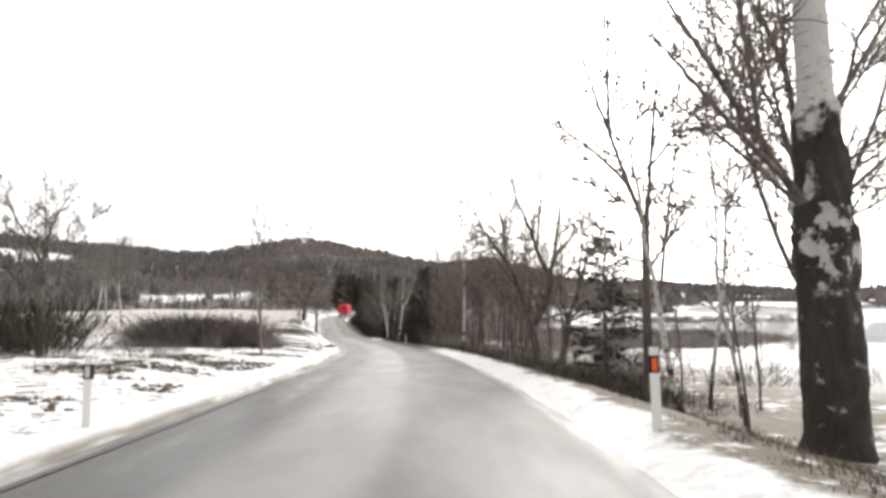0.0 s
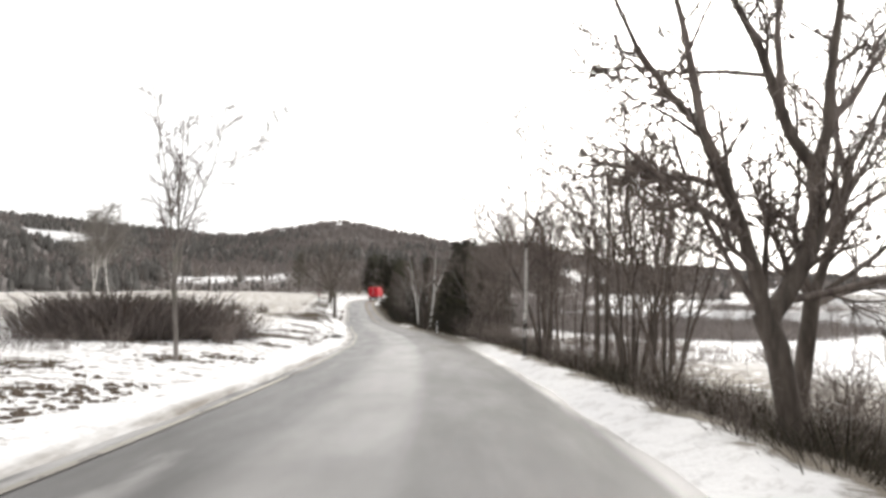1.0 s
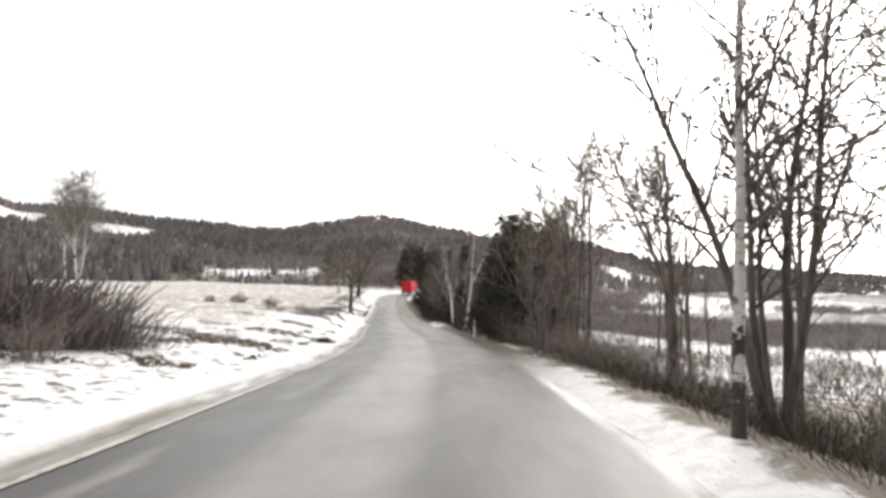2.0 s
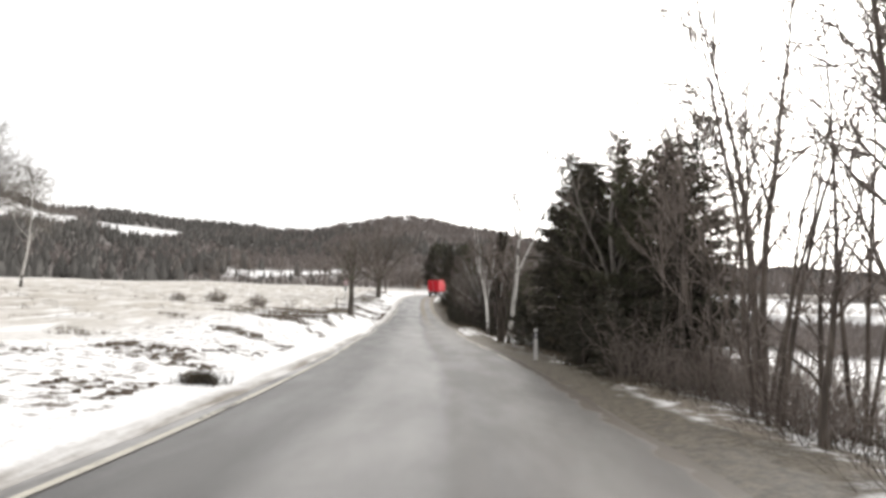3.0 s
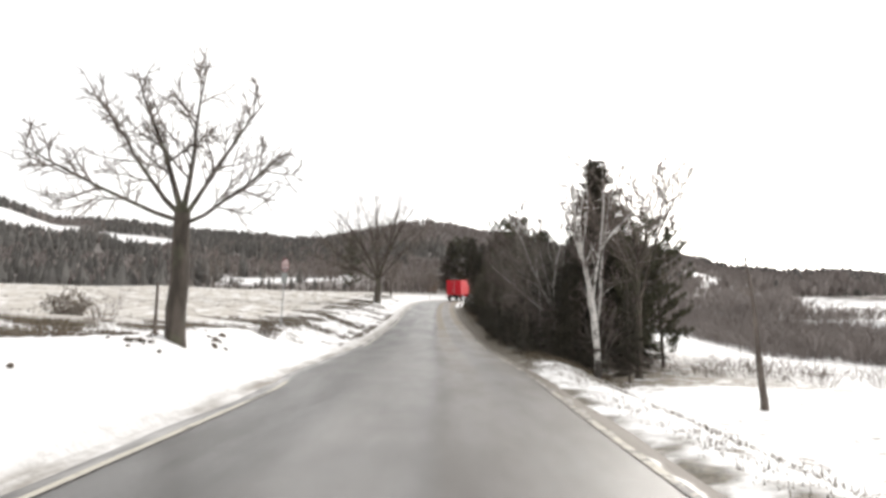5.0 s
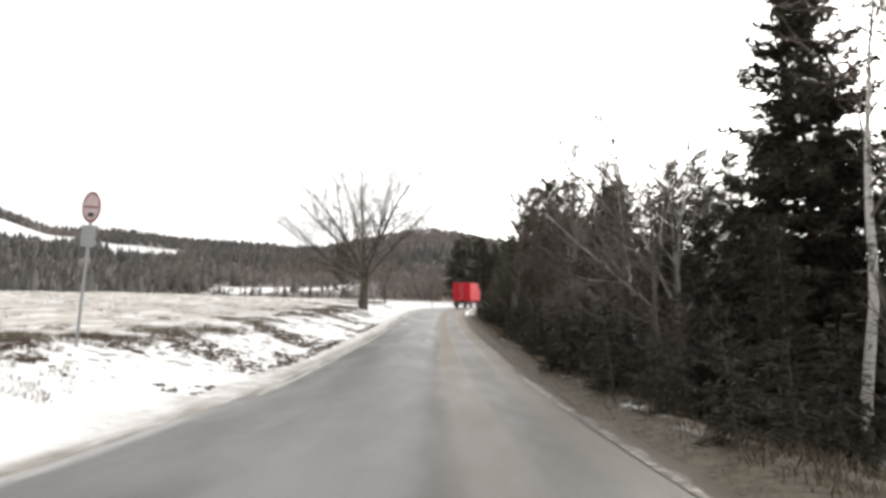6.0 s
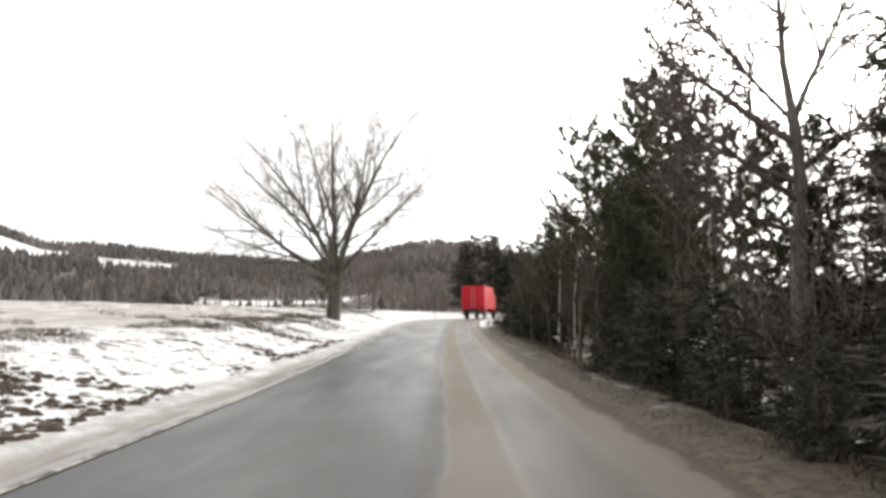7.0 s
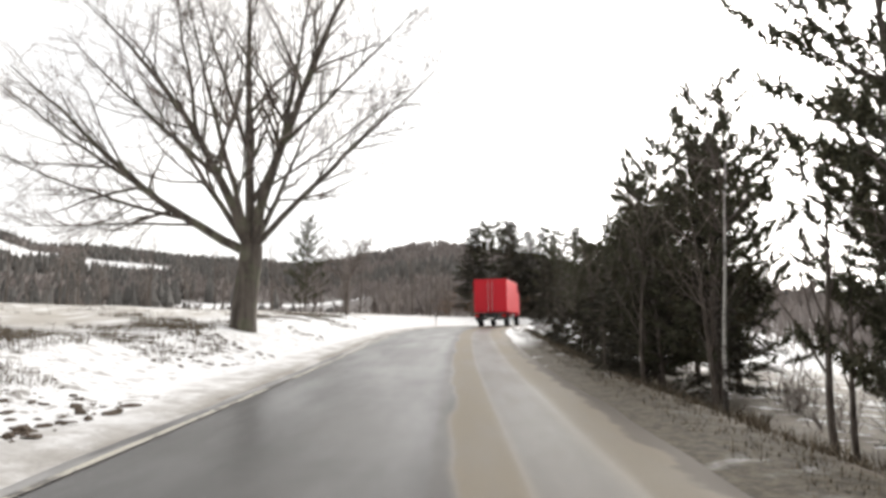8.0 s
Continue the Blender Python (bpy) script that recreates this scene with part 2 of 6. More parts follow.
def birch_bark(name, rough_foot):
    s = Shade(name)
    z = s.node("ShaderNodeSeparateXYZ", Vector=s.coord).outputs[2]
    flecks = s.span(s.noise(4.0, 4, 0.6, s.stretch(s.coord, 1.3, 1.3, 6.0)), 0.57, 0.63)
    scars = s.span(s.noise(2.2, 5, 0.7), 0.55, 0.6)
    white = s.mix(s.noise(3.0, 4), (0.52, 0.5, 0.47), (0.76, 0.74, 0.71))
    col = s.mix(s.calc("MULTIPLY", s.calc("MAXIMUM", flecks, scars), 0.85), white, (0.075, 0.065, 0.06))
    foot = s.span(s.calc("ADD", z, s.span(s.noise(1.3, 6, 0.75), 0.36, 0.64, -0.85 * rough_foot, 0.85 * rough_foot)), rough_foot * 0.85, rough_foot * 0.7)
    col = s.mix(s.calc("MULTIPLY", foot, 0.94), col, s.mix(s.noise(5.0, 5), (0.02, 0.016, 0.014), (0.075, 0.062, 0.052)))
    s.bump(s.calc("ADD", s.noise(6.0, 5, 0.6, s.stretch(s.coord, 1, 1, 0.3)), s.calc("MULTIPLY", foot, s.noise(9.0, 5, 0.7))), 1.0, 0.06)
    return s.done(col, 0.75)


def old_birch_bark():
    s = Shade("old_birch_bark")
    z = s.node("ShaderNodeSeparateXYZ", Vector=s.coord).outputs[2]
    zz = s.calc("ADD", z, s.span(s.noise(1.6, 5, 0.7), 0.3, 0.7, -0.45, 0.45))
    flecks = s.span(s.noise(4.0, 4, 0.6, s.stretch(s.coord, 1.3, 1.3, 6.0)), 0.62, 0.68)
    white = s.mix(s.calc("MULTIPLY", flecks, 0.8), s.mix(s.noise(3.0, 4), (0.46, 0.445, 0.42), (0.7, 0.68, 0.65)), (0.08, 0.07, 0.065))
    black = s.mix(s.noise(6.0, 6, 0.7, s.stretch(s.coord, 1.0, 1.0, 0.25)), (0.012, 0.01, 0.009), (0.085, 0.072, 0.062))
    burl = s.calc("MULTIPLY", s.calc("MULTIPLY", s.span(zz, 2.5, 2.9), s.span(zz, 4.3, 3.9)), s.span(s.noise(1.9, 4, 0.6), 0.53, 0.58))
    lichen = s.calc("MULTIPLY", s.span(zz, 2.9, 2.4), s.span(s.noise(2.4, 5, 0.7), 0.6, 0.68, 0.0, 0.5))
    pale = s.calc("MAXIMUM", s.calc("MAXIMUM", s.span(zz, 5.0, 5.4), burl), lichen)
    s.bump(s.noise(7.0, 6, 0.7, s.stretch(s.coord, 1, 1, 0.3)), 1.0, 0.08)
    return s.done(s.mix(pale, black, white), 0.85)


def needles(name, a, b):
    s = Shade(name)
    col = s.mix(s.island(), a, b)
    col = s.mix(s.calc("MULTIPLY", s.span(s.noise(0.9, 3), 0.55, 0.7), 0.5), col, (0.085, 0.06, 0.035))
    return s.done(col, 0.75)


def wood_far(name, a, b):
    s = Shade(name)
    col = s.mix(s.island(), a, b)
    s.bump(s.noise(0.7, 5, 0.7), 0.6, 0.8)
    return s.done(col, 0.95)


M_GROUND, M_ROAD = snow_ground(), asphalt()
M_BARK = bark("grey_brown_bark", (0.07, 0.059, 0.052), (0.2, 0.17, 0.148))
M_DARK_BARK = bark("dark_fruit_tree_bark", (0.03, 0.025, 0.021), (0.105, 0.088, 0.074))
M_MOSSY = bark("mossy_bark", (0.05, 0.042, 0.036), (0.15, 0.128, 0.11), 4.0, 0.4)
M_ASH = bark("pale_grey_ash_bark", (0.13, 0.115, 0.105), (0.3, 0.275, 0.255), 4.0, 0.3)
M_ROUGH = old_birch_bark()
M_BIRCH = birch_bark("young_birch_bark", 0.9)
M_TWIG = bark("dark_twigs", (0.135, 0.113, 0.102), (0.3, 0.257, 0.23), 9.0)
M_TWIG_B = bark("purple_brown_birch_twigs", (0.11, 0.088, 0.082), (0.25, 0.21, 0.195), 9.0)
M_NEEDLE = needles("spruce_needles", (0.033, 0.031, 0.024), (0.09, 0.081, 0.06))
M_PINE = needles("pine_needles", (0.055, 0.058, 0.038), (0.15, 0.147, 0.098))
M_LEAF = needles("withered_beech_leaves", (0.14, 0.075, 0.04), (0.26, 0.15, 0.085))
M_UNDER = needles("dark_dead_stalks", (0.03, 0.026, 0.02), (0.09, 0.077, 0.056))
M_HEDGE = needles("dark_hedge_twigs", (0.09, 0.076, 0.07), (0.2, 0.17, 0.155))
M_BUSH = needles("brown_bush_twigs", (0.1, 0.08, 0.06), (0.22, 0.185, 0.14))
M_GRASS = needles("dry_grass", (0.065, 0.052, 0.038), (0.21, 0.17, 0.12))
# distance haze is mixed into these two colours, paler than near woods
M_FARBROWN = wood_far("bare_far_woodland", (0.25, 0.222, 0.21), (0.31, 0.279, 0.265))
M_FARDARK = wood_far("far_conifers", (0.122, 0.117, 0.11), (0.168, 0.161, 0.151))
def worn_paint(name, paint, kept):
    s = Shade(name)
    u, along, uv = s.lane()
    wear = s.span(s.calc("ADD", s.calc("MULTIPLY", s.noise(0.35, 3), 0.5), s.calc("MULTIPLY", s.noise(5.0, 5, 0.7), 0.5)), kept, kept + 0.11)
    wear = s.calc("MAXIMUM", wear, s.span(along, 30.0, 12.0))
    return s.done(s.mix(wear, paint, (0.115, 0.106, 0.1)), 0.6)


M_PAINT = worn_paint("worn_white_line_paint", (0.54, 0.51, 0.44), 0.49)
M_PAINT_DIM = worn_paint("dirty_worn_line_paint", (0.4, 0.37, 0.31), 0.43)
M_WHITE = plain("white_plastic", (0.8, 0.79, 0.77), 0.45, 0.0, 0.06)
M_BLACK = plain("black_plastic", (0.02, 0.02, 0.022), 0.5)
M_ORANGE = plain("orange_reflector", (0.85, 0.12, 0.03), 0.25)
M_CLEAR = plain("pale_reflector", (0.6, 0.6, 0.62), 0.2)
M_STEEL = plain("galvanised_steel", (0.42, 0.43, 0.44), 0.45, 0.7)
M_IRON = plain("dark_painted_iron", (0.045, 0.05, 0.05), 0.5, 0.3)
M_RED = plain("red_lorry_canvas", (0.62, 0.02, 0.035), 0.45, 0.0, 0.1, 1.5)
M_REDSIGN = plain("faded_dark_red_sign_paint", (0.22, 0.07, 0.07), 0.5, 0.0, 0.35, 3.0)
M_FADED = plain("faded_pinkish_sign_face", (0.62, 0.5, 0.5), 0.5, 0.0, 0.15, 3.0)
M_BOARD = plain("weathered_grey_board", (0.36, 0.38, 0.37), 0.6, 0.0, 0.15, 4.0)
M_TYRE = plain("tyre_rubber", (0.025, 0.025, 0.025), 0.85)
M_LAMP = plain("red_lamp_lens", (0.5, 0.02, 0.02), 0.2)
M_STONE = plain("brown_earth_clod", (0.11, 0.085, 0.065), 0.95, 0.0, 0.3, 3.0)


# ---- shapes ----
def part(name, bm, material, parent=None, label=""):
    """Links a bmesh as one mesh object under a thing or under a part."""
    me = bpy.data.meshes.new(name)
    bm.to_mesh(me)
    bm.free()
    me.materials.append(material)
    ob = new(name, me)
    ob.parent = parent
    return tagged(ob, label)


def raw(name, verts, faces, material, parent=None, label="", smooth=True):
    me = bpy.data.meshes.new(name)
    me.from_pydata(np.asarray(verts).tolist(), [], [tuple(f) for f in np.asarray(faces).tolist()])
    if smooth:
        me.polygons.foreach_set("use_smooth", np.ones(len(me.polygons), bool))
    me.materials.append(material)
    ob = new(name, me)
    ob.parent = parent
    return tagged(ob, label)


def box(bm, x0, y0, z0, x1, y1, z1, bevel=0.0):
    made = bmesh.ops.create_cube(bm, size=1.0, matrix=Matrix.LocRotScale(((x0 + x1) / 2, (y0 + y1) / 2, (z0 + z1) / 2), None, (x1 - x0, y1 - y0, z1 - z0)))
    if bevel:
        edges = list({e for v in made["verts"] for e in v.link_edges})
        bmesh.ops.bevel(bm, geom=edges, offset=bevel, segments=2, affect="EDGES")
    return bm


def rod(bm, a, b, r0, r1=None, sides=10):
    a, b = Vector(a), Vector(b)
    turn = (b - a).to_track_quat("Z", "Y").to_matrix().to_4x4()
    bmesh.ops.create_cone(bm, cap_ends=True, segments=sides, radius1=r0, radius2=r0 if r1 is None else r1, depth=(b - a).length, matrix=Matrix.Translation((a + b) / 2) @ turn)
    return bm


# ---- lie of the land ----
ROAD_XY = [(-34.0, -120), (-20.5, -60), (-12.2, -20), (-8.3, 0), (-6.4, 10), (-4.95, 20), (-3.75, 30), (-2.85, 40), (-2.15, 52), (-2.05, 66), (-2.5, 80),
           (-2.95, 105), (-3.35, 120), (-3.5, 135), (-3.8, 150), (-3.9, 165), (-3.5, 180), (-2.0, 190), (0.8, 198), (5, 206), (11, 212), (20, 217), (36, 222), (70, 228), (130, 233)]
ROAD_Z = [(-120, 0.8), (0, 0.0), (7, -0.04), (14, -0.16), (24, -0.41), (42, -0.83), (54, -1.13), (63, -1.23), (75, -1.4), (100, -1.74), (111, -1.87),
          (121, -1.71), (131, -1.35), (142, -0.86), (160, 0.0), (170, 0.65), (180, 1.25), (190, 1.75), (200, 2.1), (240, 2.8)]
HALF = 3.15  # half the road's width


def smooth_line(points, step):
    """Catmull-Rom through plan points, then even steps."""
    p = np.array(points, float)
    out = []
    for i in range(len(p) - 1):
        a, b, c, d = p[max(i - 1, 0)], p[i], p[i + 1], p[min(i + 2, len(p) - 1)]
        for k in np.linspace(0, 1, 12, endpoint=False):
            ta, tb = (c - a) / 2, (d - b) / 2
            out.append((2 * k**3 - 3 * k * k + 1) * b + (k**3 - 2 * k * k + k) * ta + (-2 * k**3 + 3 * k * k) * c + (k**3 - k * k) * tb)
    out.append(p[-1])
    out = np.array(out)
    far = np.r_[0, np.cumsum(np.linalg.norm(np.diff(out, axis=0), axis=1))]
    s = np.arange(0, far[-1], step)
    return np.stack([np.interp(s, far, out[:, 0]), np.interp(s, far, out[:, 1])], 1)


LINE = smooth_line(ROAD_XY, 1.0)
_t = np.gradient(LINE, axis=0)
TANGENT = _t / np.linalg.norm(_t, axis=1)[:, None]
_z = np.interp(LINE[:, 1], [a for a, b in ROAD_Z], [b for a, b in ROAD_Z])
_z[LINE[:, 0] > 12] = 2.35
_kernel = np.ones(9) / 9
LINE_Z = np.convolve(np.pad(_z, 4, mode="edge"), _kernel, "valid")
_y0 = int(np.argmin(np.abs(LINE[:, 1]) + (LINE[:, 0] > 20) * 1e3))
ALONG = np.arange(len(LINE)) - float(_y0)


def ease(x, a, b):
    t = np.clip((np.asarray(x, float) - a) / (b - a), 0, 1)
    return t * t * (3 - 2 * t)


def widening(s, left):
    """How much further the road reaches beside the bus stop."""
    return np.where(left, 0.45 * ease(s, 94, 101) * (1 - 0.8 * ease(s, 110, 117)) * (1 - ease(s, 122, 134)), 0.34 * ease(s, 84, 100) * (1 - ease(s, 124, 140)))


def lane_of(x, y):
    """Signed metres from the centre line (right is positive), metres along it, and the road's height there."""
    x, y = np.atleast_1d(np.asarray(x, float)), np.atleast_1d(np.asarray(y, float))
    u, s, z = np.empty(x.shape), np.empty(x.shape), np.empty(x.shape)
    for k in range(0, len(x), 4000):
        d = (x[k:k + 4000, None] - LINE[None, :, 0]) ** 2 + (y[k:k + 4000, None] - LINE[None, :, 1]) ** 2
        i = d.argmin(1)
        off = np.stack([x[k:k + 4000], y[k:k + 4000]], 1) - LINE[i]
        t = TANGENT[i]
        side = off[:, 0] * t[:, 1] - off[:, 1] * t[:, 0]
        slip = (off * t).sum(1)
        u[k:k + 4000] = np.sign(side) * np.where(np.abs(slip) < 1.5, np.abs(side), np.sqrt(d[np.arange(len(i)), i]))
        s[k:k + 4000] = ALONG[i] + np.clip(slip, -0.6, 0.6)
        z[k:k + 4000] = np.interp(s[k:k + 4000], ALONG, LINE_Z)
    return u, s, z


# skyline of the hills: bearing from the road (degrees, right positive), how high it stands (degrees), how far off (m)
SKY = [(-180, 3.0, 800), (-75, 6.0, 900), (-45, 8.2, 900), (-35, 8.0, 880), (-31.5, 6.9, 860), (-29, 7.0, 860), (-21.6, 6.6, 860), (-16.5, 6.4, 800), (-11.3, 6.1, 700), (-6.8, 6.8, 640), (-4.3, 7.4, 610),
       (-2, 7.6, 600), (0.8, 7.3, 600), (6, 6.5, 600), (11, 5.4, 620), (15, 5.6, 640), (19.4, 4.6, 680), (23.7, 3.2, 760), (28.6, 2.8, 800), (31, 3.0, 820), (35, 2.5, 820), (45, 1.4, 820), (75, 2.5, 820), (180, 3.0, 800)]
HUB = (-2.0, 72.0)


def bearing(x, y):
    dx, dy = np.asarray(x, float) - HUB[0], np.asarray(y, float) - HUB[1]
    return np.degrees(np.arctan2(dx, dy)), np.hypot(dx, dy)


def wave(x, y, size, seed):
    """Cheap rolling relief."""
    a = np.sin(x / size * 2.1 + seed) * np.cos(y / size * 1.7 - seed * 1.3)
    b = np.sin((x + y) / size * 3.7 + seed * 2.1) * 0.5
    c = np.sin((x * 0.8 - y * 1.3) / size * 6.1 + seed * 0.7) * 0.25
    return (a + b + c) / 1.75


def land(x, y):
    """Height of the ground, with the lane coordinates."""
    x, y = np.atleast_1d(np.asarray(x, float)), np.atleast_1d(np.asarray(y, float))
    u, s, zr = lane_of(x, y)
    left = u < 0
    u = u - np.sign(u) * np.minimum(widening(s, left), np.abs(u))
    e = np.abs(u) - HALF
    rise = 0.3 + 0.85 * ease(s, 62, 92) * (1 - 0.4 * ease(s, 104, 126))
    steep = ease(s, 76, 88) * (1 - ease(s, 100, 112))
    slope = 0.042 + 0.026 * ease(s, 50, 95)
    zl = 0.10 * ease(e, 0.1, 0.7) + rise * ease(e, 0.9 - 0.7 * steep, 5.2 - 3.1 * steep) + slope * (np.clip(e, 4, 54) - 4) - 0.025 * np.clip(e - 62, 0, 120)
    early = 1 - ease(s, 36, 60)
    late = ease(s, 104, 112)
    dip = ease(s, 70, 79) * (1 - ease(s, 100, 108))
    zt = 0.12 * ease(e, 0.1, 0.7) * early + 0.06 * ease(e, 0.1, 0.8) - (0.55 + 0.25 * early + 0.5 * ease(s, 60, 80) - 0.2 * dip) * ease(e, 1.6 - 0.7 * early - 0.8 * dip - 0.6 * late, 5.0 - 0.8 * early - 1.9 * dip - 1.0 * late) - 2.4 * ease(e, 6, 42)
    zl = zl - 0.4 * np.clip(zr + 1.3, 0, 6) * ease(e, 6, 60)
    z = zr + np.where(left, zl, zt)
    rough = ease(e, 0.6, 5.0)
    z = z + rough * (0.10 * wave(x, y, 5.0, 1.0) + 0.04 * wave(x, y, 1.7, 4.0)) + ease(e, 12, 60) * 0.5 * wave(x, y, 34.0, 2.0)
    z = np.where(e < 0.0, zr - 0.015 - 0.12 * ease(-e, 0.0, 0.5), z)
    az, r = bearing(x, y)
    top = np.interp(az, [a for a, b, c in SKY], [b for a, b, c in SKY])
    far = np.interp(az, [a for a, b, c in SKY], [c for a, b, c in SKY])
    q = np.clip((r - 150) / (far - 150), 0, 1.6)
    hill = far * np.tan(np.radians(top)) * np.where(q < 1, q**1.25, 1.0 - 0.5 * ease(q, 1.0, 1.6))
    hill = hill + ease(r, 200, 400) * 4.0 * wave(x, y, 120.0, 3.0)
    w = ease(r, 140, 320) * ease(e, 20, 80)
    flat = zr * (1 - ease(r, 140, 300))
    z = z * (1 - w) + (flat + hill - 1.5) * w
    return z, u, s


def woods_at(x, y):
    """Where the far slopes are wooded (1) or open snow (0)."""
    az, r = bearing(x, y)
    q = r / np.interp(az, [a for a, b, c in SKY], [c for a, b, c in SKY])
    az = az + 1.4 * wave(x, y, 70.0, 2.0)
    q = q + 0.03 * wave(x, y, 95.0, 4.0)
    upper = (az < -29.6) & (q > np.interp(az, [-36, -30], [0.55, 0.72])) & (q < 0.9)
    open_left = upper | ((az > -29.0) & (az < -21.2) & (q > np.interp(az, [-29, -27, -21], [0.74, 0.59, 0.66])) & (q < 0.85))
    strip_mid = (az > -20) & (az < -7) & (r > 286) & (r < 338) & (wave(x, y, 40, 1.0) > -0.35)
    strip_right = (az > 20) & (r < 440) & (wave(x, y, 60, 5) < 0.25)
    meadow = (az > 20) & (q > 0.6) & (q < 0.72)
    near = (r < 185) | ((az < -20) & (r < 215))
    return np.where(open_left | strip_mid | strip_right | meadow | near, 0.0, 1.0)


def ground_at(x, y):
    return float(land([x], [y])[0][0])


def lane_uv(me, u, s):
    layer = me.uv_layers.new(name="lane")
    loops = np.empty(len(me.loops), np.int32)
    me.loops.foreach_get("vertex_index", loops)
    layer.data.foreach_set("uv", np.stack([u[loops], s[loops]], 1).astype(np.float32).ravel())


def grid_faces(n, m):
    i = np.arange(n - 1)[:, None] * m + np.arange(m - 1)[None, :]
    i = i.ravel()
    return np.stack([i, i + m, i + m + 1, i + 1], 1)[:, ::-1]


def steps(edges):
    """Axis values from (start, stop, step) runs."""
    return np.unique(np.concatenate([np.arange(a, b + 1e-6, d) for a, b, d in edges]).round(3))


def make_ground():
    xs = steps([(-2400, -600, 120), (-600, -150, 14), (-150, -40, 4), (-40, -16, 1.5), (-16, 14, 0.45), (14, 60, 1.5), (60, 150, 5), (150, 600, 16), (600, 2400, 120)])
    ys = steps([(-900, -120, 60), (-120, -10, 8), (-10, 236, 0.9), (236, 300, 4), (300, 1000, 12), (1000, 2600, 120)])
    gx, gy = np.meshgrid(xs, ys, indexing="ij")
    z, u, s = land(gx.ravel(), gy.ravel())
    ob = raw("ground", np.stack([gx.ravel(), gy.ravel(), z], 1), grid_faces(len(xs), len(ys))[:, ::-1], M_GROUND)
    lane_uv(ob.data, u, s)
    ob.data.attributes.new("wooded", "FLOAT", "POINT").data.foreach_set("value", woods_at(gx.ravel(), gy.ravel()).astype(np.float32))
    return tagged(ob, "snow covered fields, verges and wooded hills with dry grass showing through", "ground", kind="structure")


def strip(name, u0, u1, s0, s1, lift, material, parent=None, label="", across=2, crown=0.0, ragged=0.0, thick=0.0):
    """A ribbon that follows the road between two offsets."""
    i = np.where((ALONG >= s0) & (ALONG <= s1))[0]
    us = np.linspace(u0, u1, across)
    n = np.stack([TANGENT[i, 1], -TANGENT[i, 0]], 1)
    rag = np.array([ragged * noise.noise(Vector((0.35 * a, 7.1, 0))) for a in ALONG[i]]) if ragged else np.zeros(len(i))
    verts, uu, ss = [], [], []
    for k, u in enumerate(us):
        q = u + (rag if k == 0 else -rag if k == across - 1 else 0)
        q = np.broadcast_to(q, (len(i),))
        w = q + np.sign(u) * widening(ALONG[i], u < 0) * min(1.0, abs(u) / 2.6)
        verts.append(np.column_stack([LINE[i] + n * w[:, None], LINE_Z[i] + lift + crown * (1 - (q / HALF) ** 2)]))
        uu.append(q)
        ss.append(ALONG[i])
    verts = np.concatenate(verts)
    ob = raw(name, verts, grid_faces(across, len(i))[:, ::-1], material, parent, label)
    lane_uv(ob.data, np.concatenate(uu), np.concatenate(ss))
    if thick:
        mod = ob.modifiers.new("slab", "SOLIDIFY")
        mod.thickness, mod.offset = thick, -1
    return ob


ground = make_ground()
road = strip("road", -HALF - 0.05, HALF + 0.05, -110, 262, 0.0, M_ROAD, across=22, crown=0.05, ragged=0.14, thick=0.14)
tagged(road, "narrow country road of damp grey salted asphalt with slushy edges", "road", kind="structure")
strip("edge_line", -2.93, -2.81, -12, 97, 0.0135, M_PAINT, road, "worn white edge line", ragged=0.015, crown=0.045)
strip("edge_line", -2.93, -2.81, 115, 205, 0.0135, M_PAINT, road, "worn white edge line", ragged=0.015, crown=0.045)
strip("edge_line", 2.80, 2.92, 66, 122, 0.0135, M_PAINT_DIM, road, "worn white edge line", ragged=0.015, crown=0.045)


# ---- trees ----
def tubes(segs, sides):
    """Vertices and faces of open tapered tubes for rows of (x0,y0,z0, x1,y1,z1, r0, r1)."""
    a, b, r0, r1 = segs[:, :3], segs[:, 3:6], segs[:, 6], segs[:, 7]
    way = b - a
    way = way / np.maximum(np.linalg.norm(way, axis=1), 1e-6)[:, None]
    helper = np.where(np.abs(way[:, 2:3]) > 0.9, [[1.0, 0, 0]], [[0, 0, 1.0]])
    p = np.cross(way, helper)
    p /= np.linalg.norm(p, axis=1)[:, None]
    q = np.cross(way, p)
    ang = np.arange(sides) / sides * 2 * np.pi
    ring = np.cos(ang)[None, :, None] * p[:, None] + np.sin(ang)[None, :, None] * q[:, None]
    low, high = a[:, None] + ring * r0[:, None, None], (b + way * r1[:, None] * 0.45)[:, None] + ring * r1[:, None, None]
    verts = np.concatenate([low, high], 1).reshape(-1, 3)
    base = np.arange(len(segs))[:, None] * 2 * sides
    k = np.arange(sides)
    f = np.stack([base + k, base + (k + 1) % sides, base + sides + (k + 1) % sides, base + sides + k], -1).reshape(-1, 4)
    return verts, f


def tube_part(name, segs, material, parent, label=""):
    segs = np.array(segs, float)
    verts, faces, at = [], [], 0
    for lo, hi, sides in ((0.06, 9, 9), (0.022, 0.06, 5), (0, 0.022, 3)):
        some = segs[(segs[:, 6] >= lo) & (segs[:, 6] < hi)]
        if len(some):
            v, f = tubes(some, sides)
            verts.append(v)
            faces.append(f + at)
            at += len(v)
    return raw(name, np.concatenate(verts), np.concatenate(faces), material, parent, label)


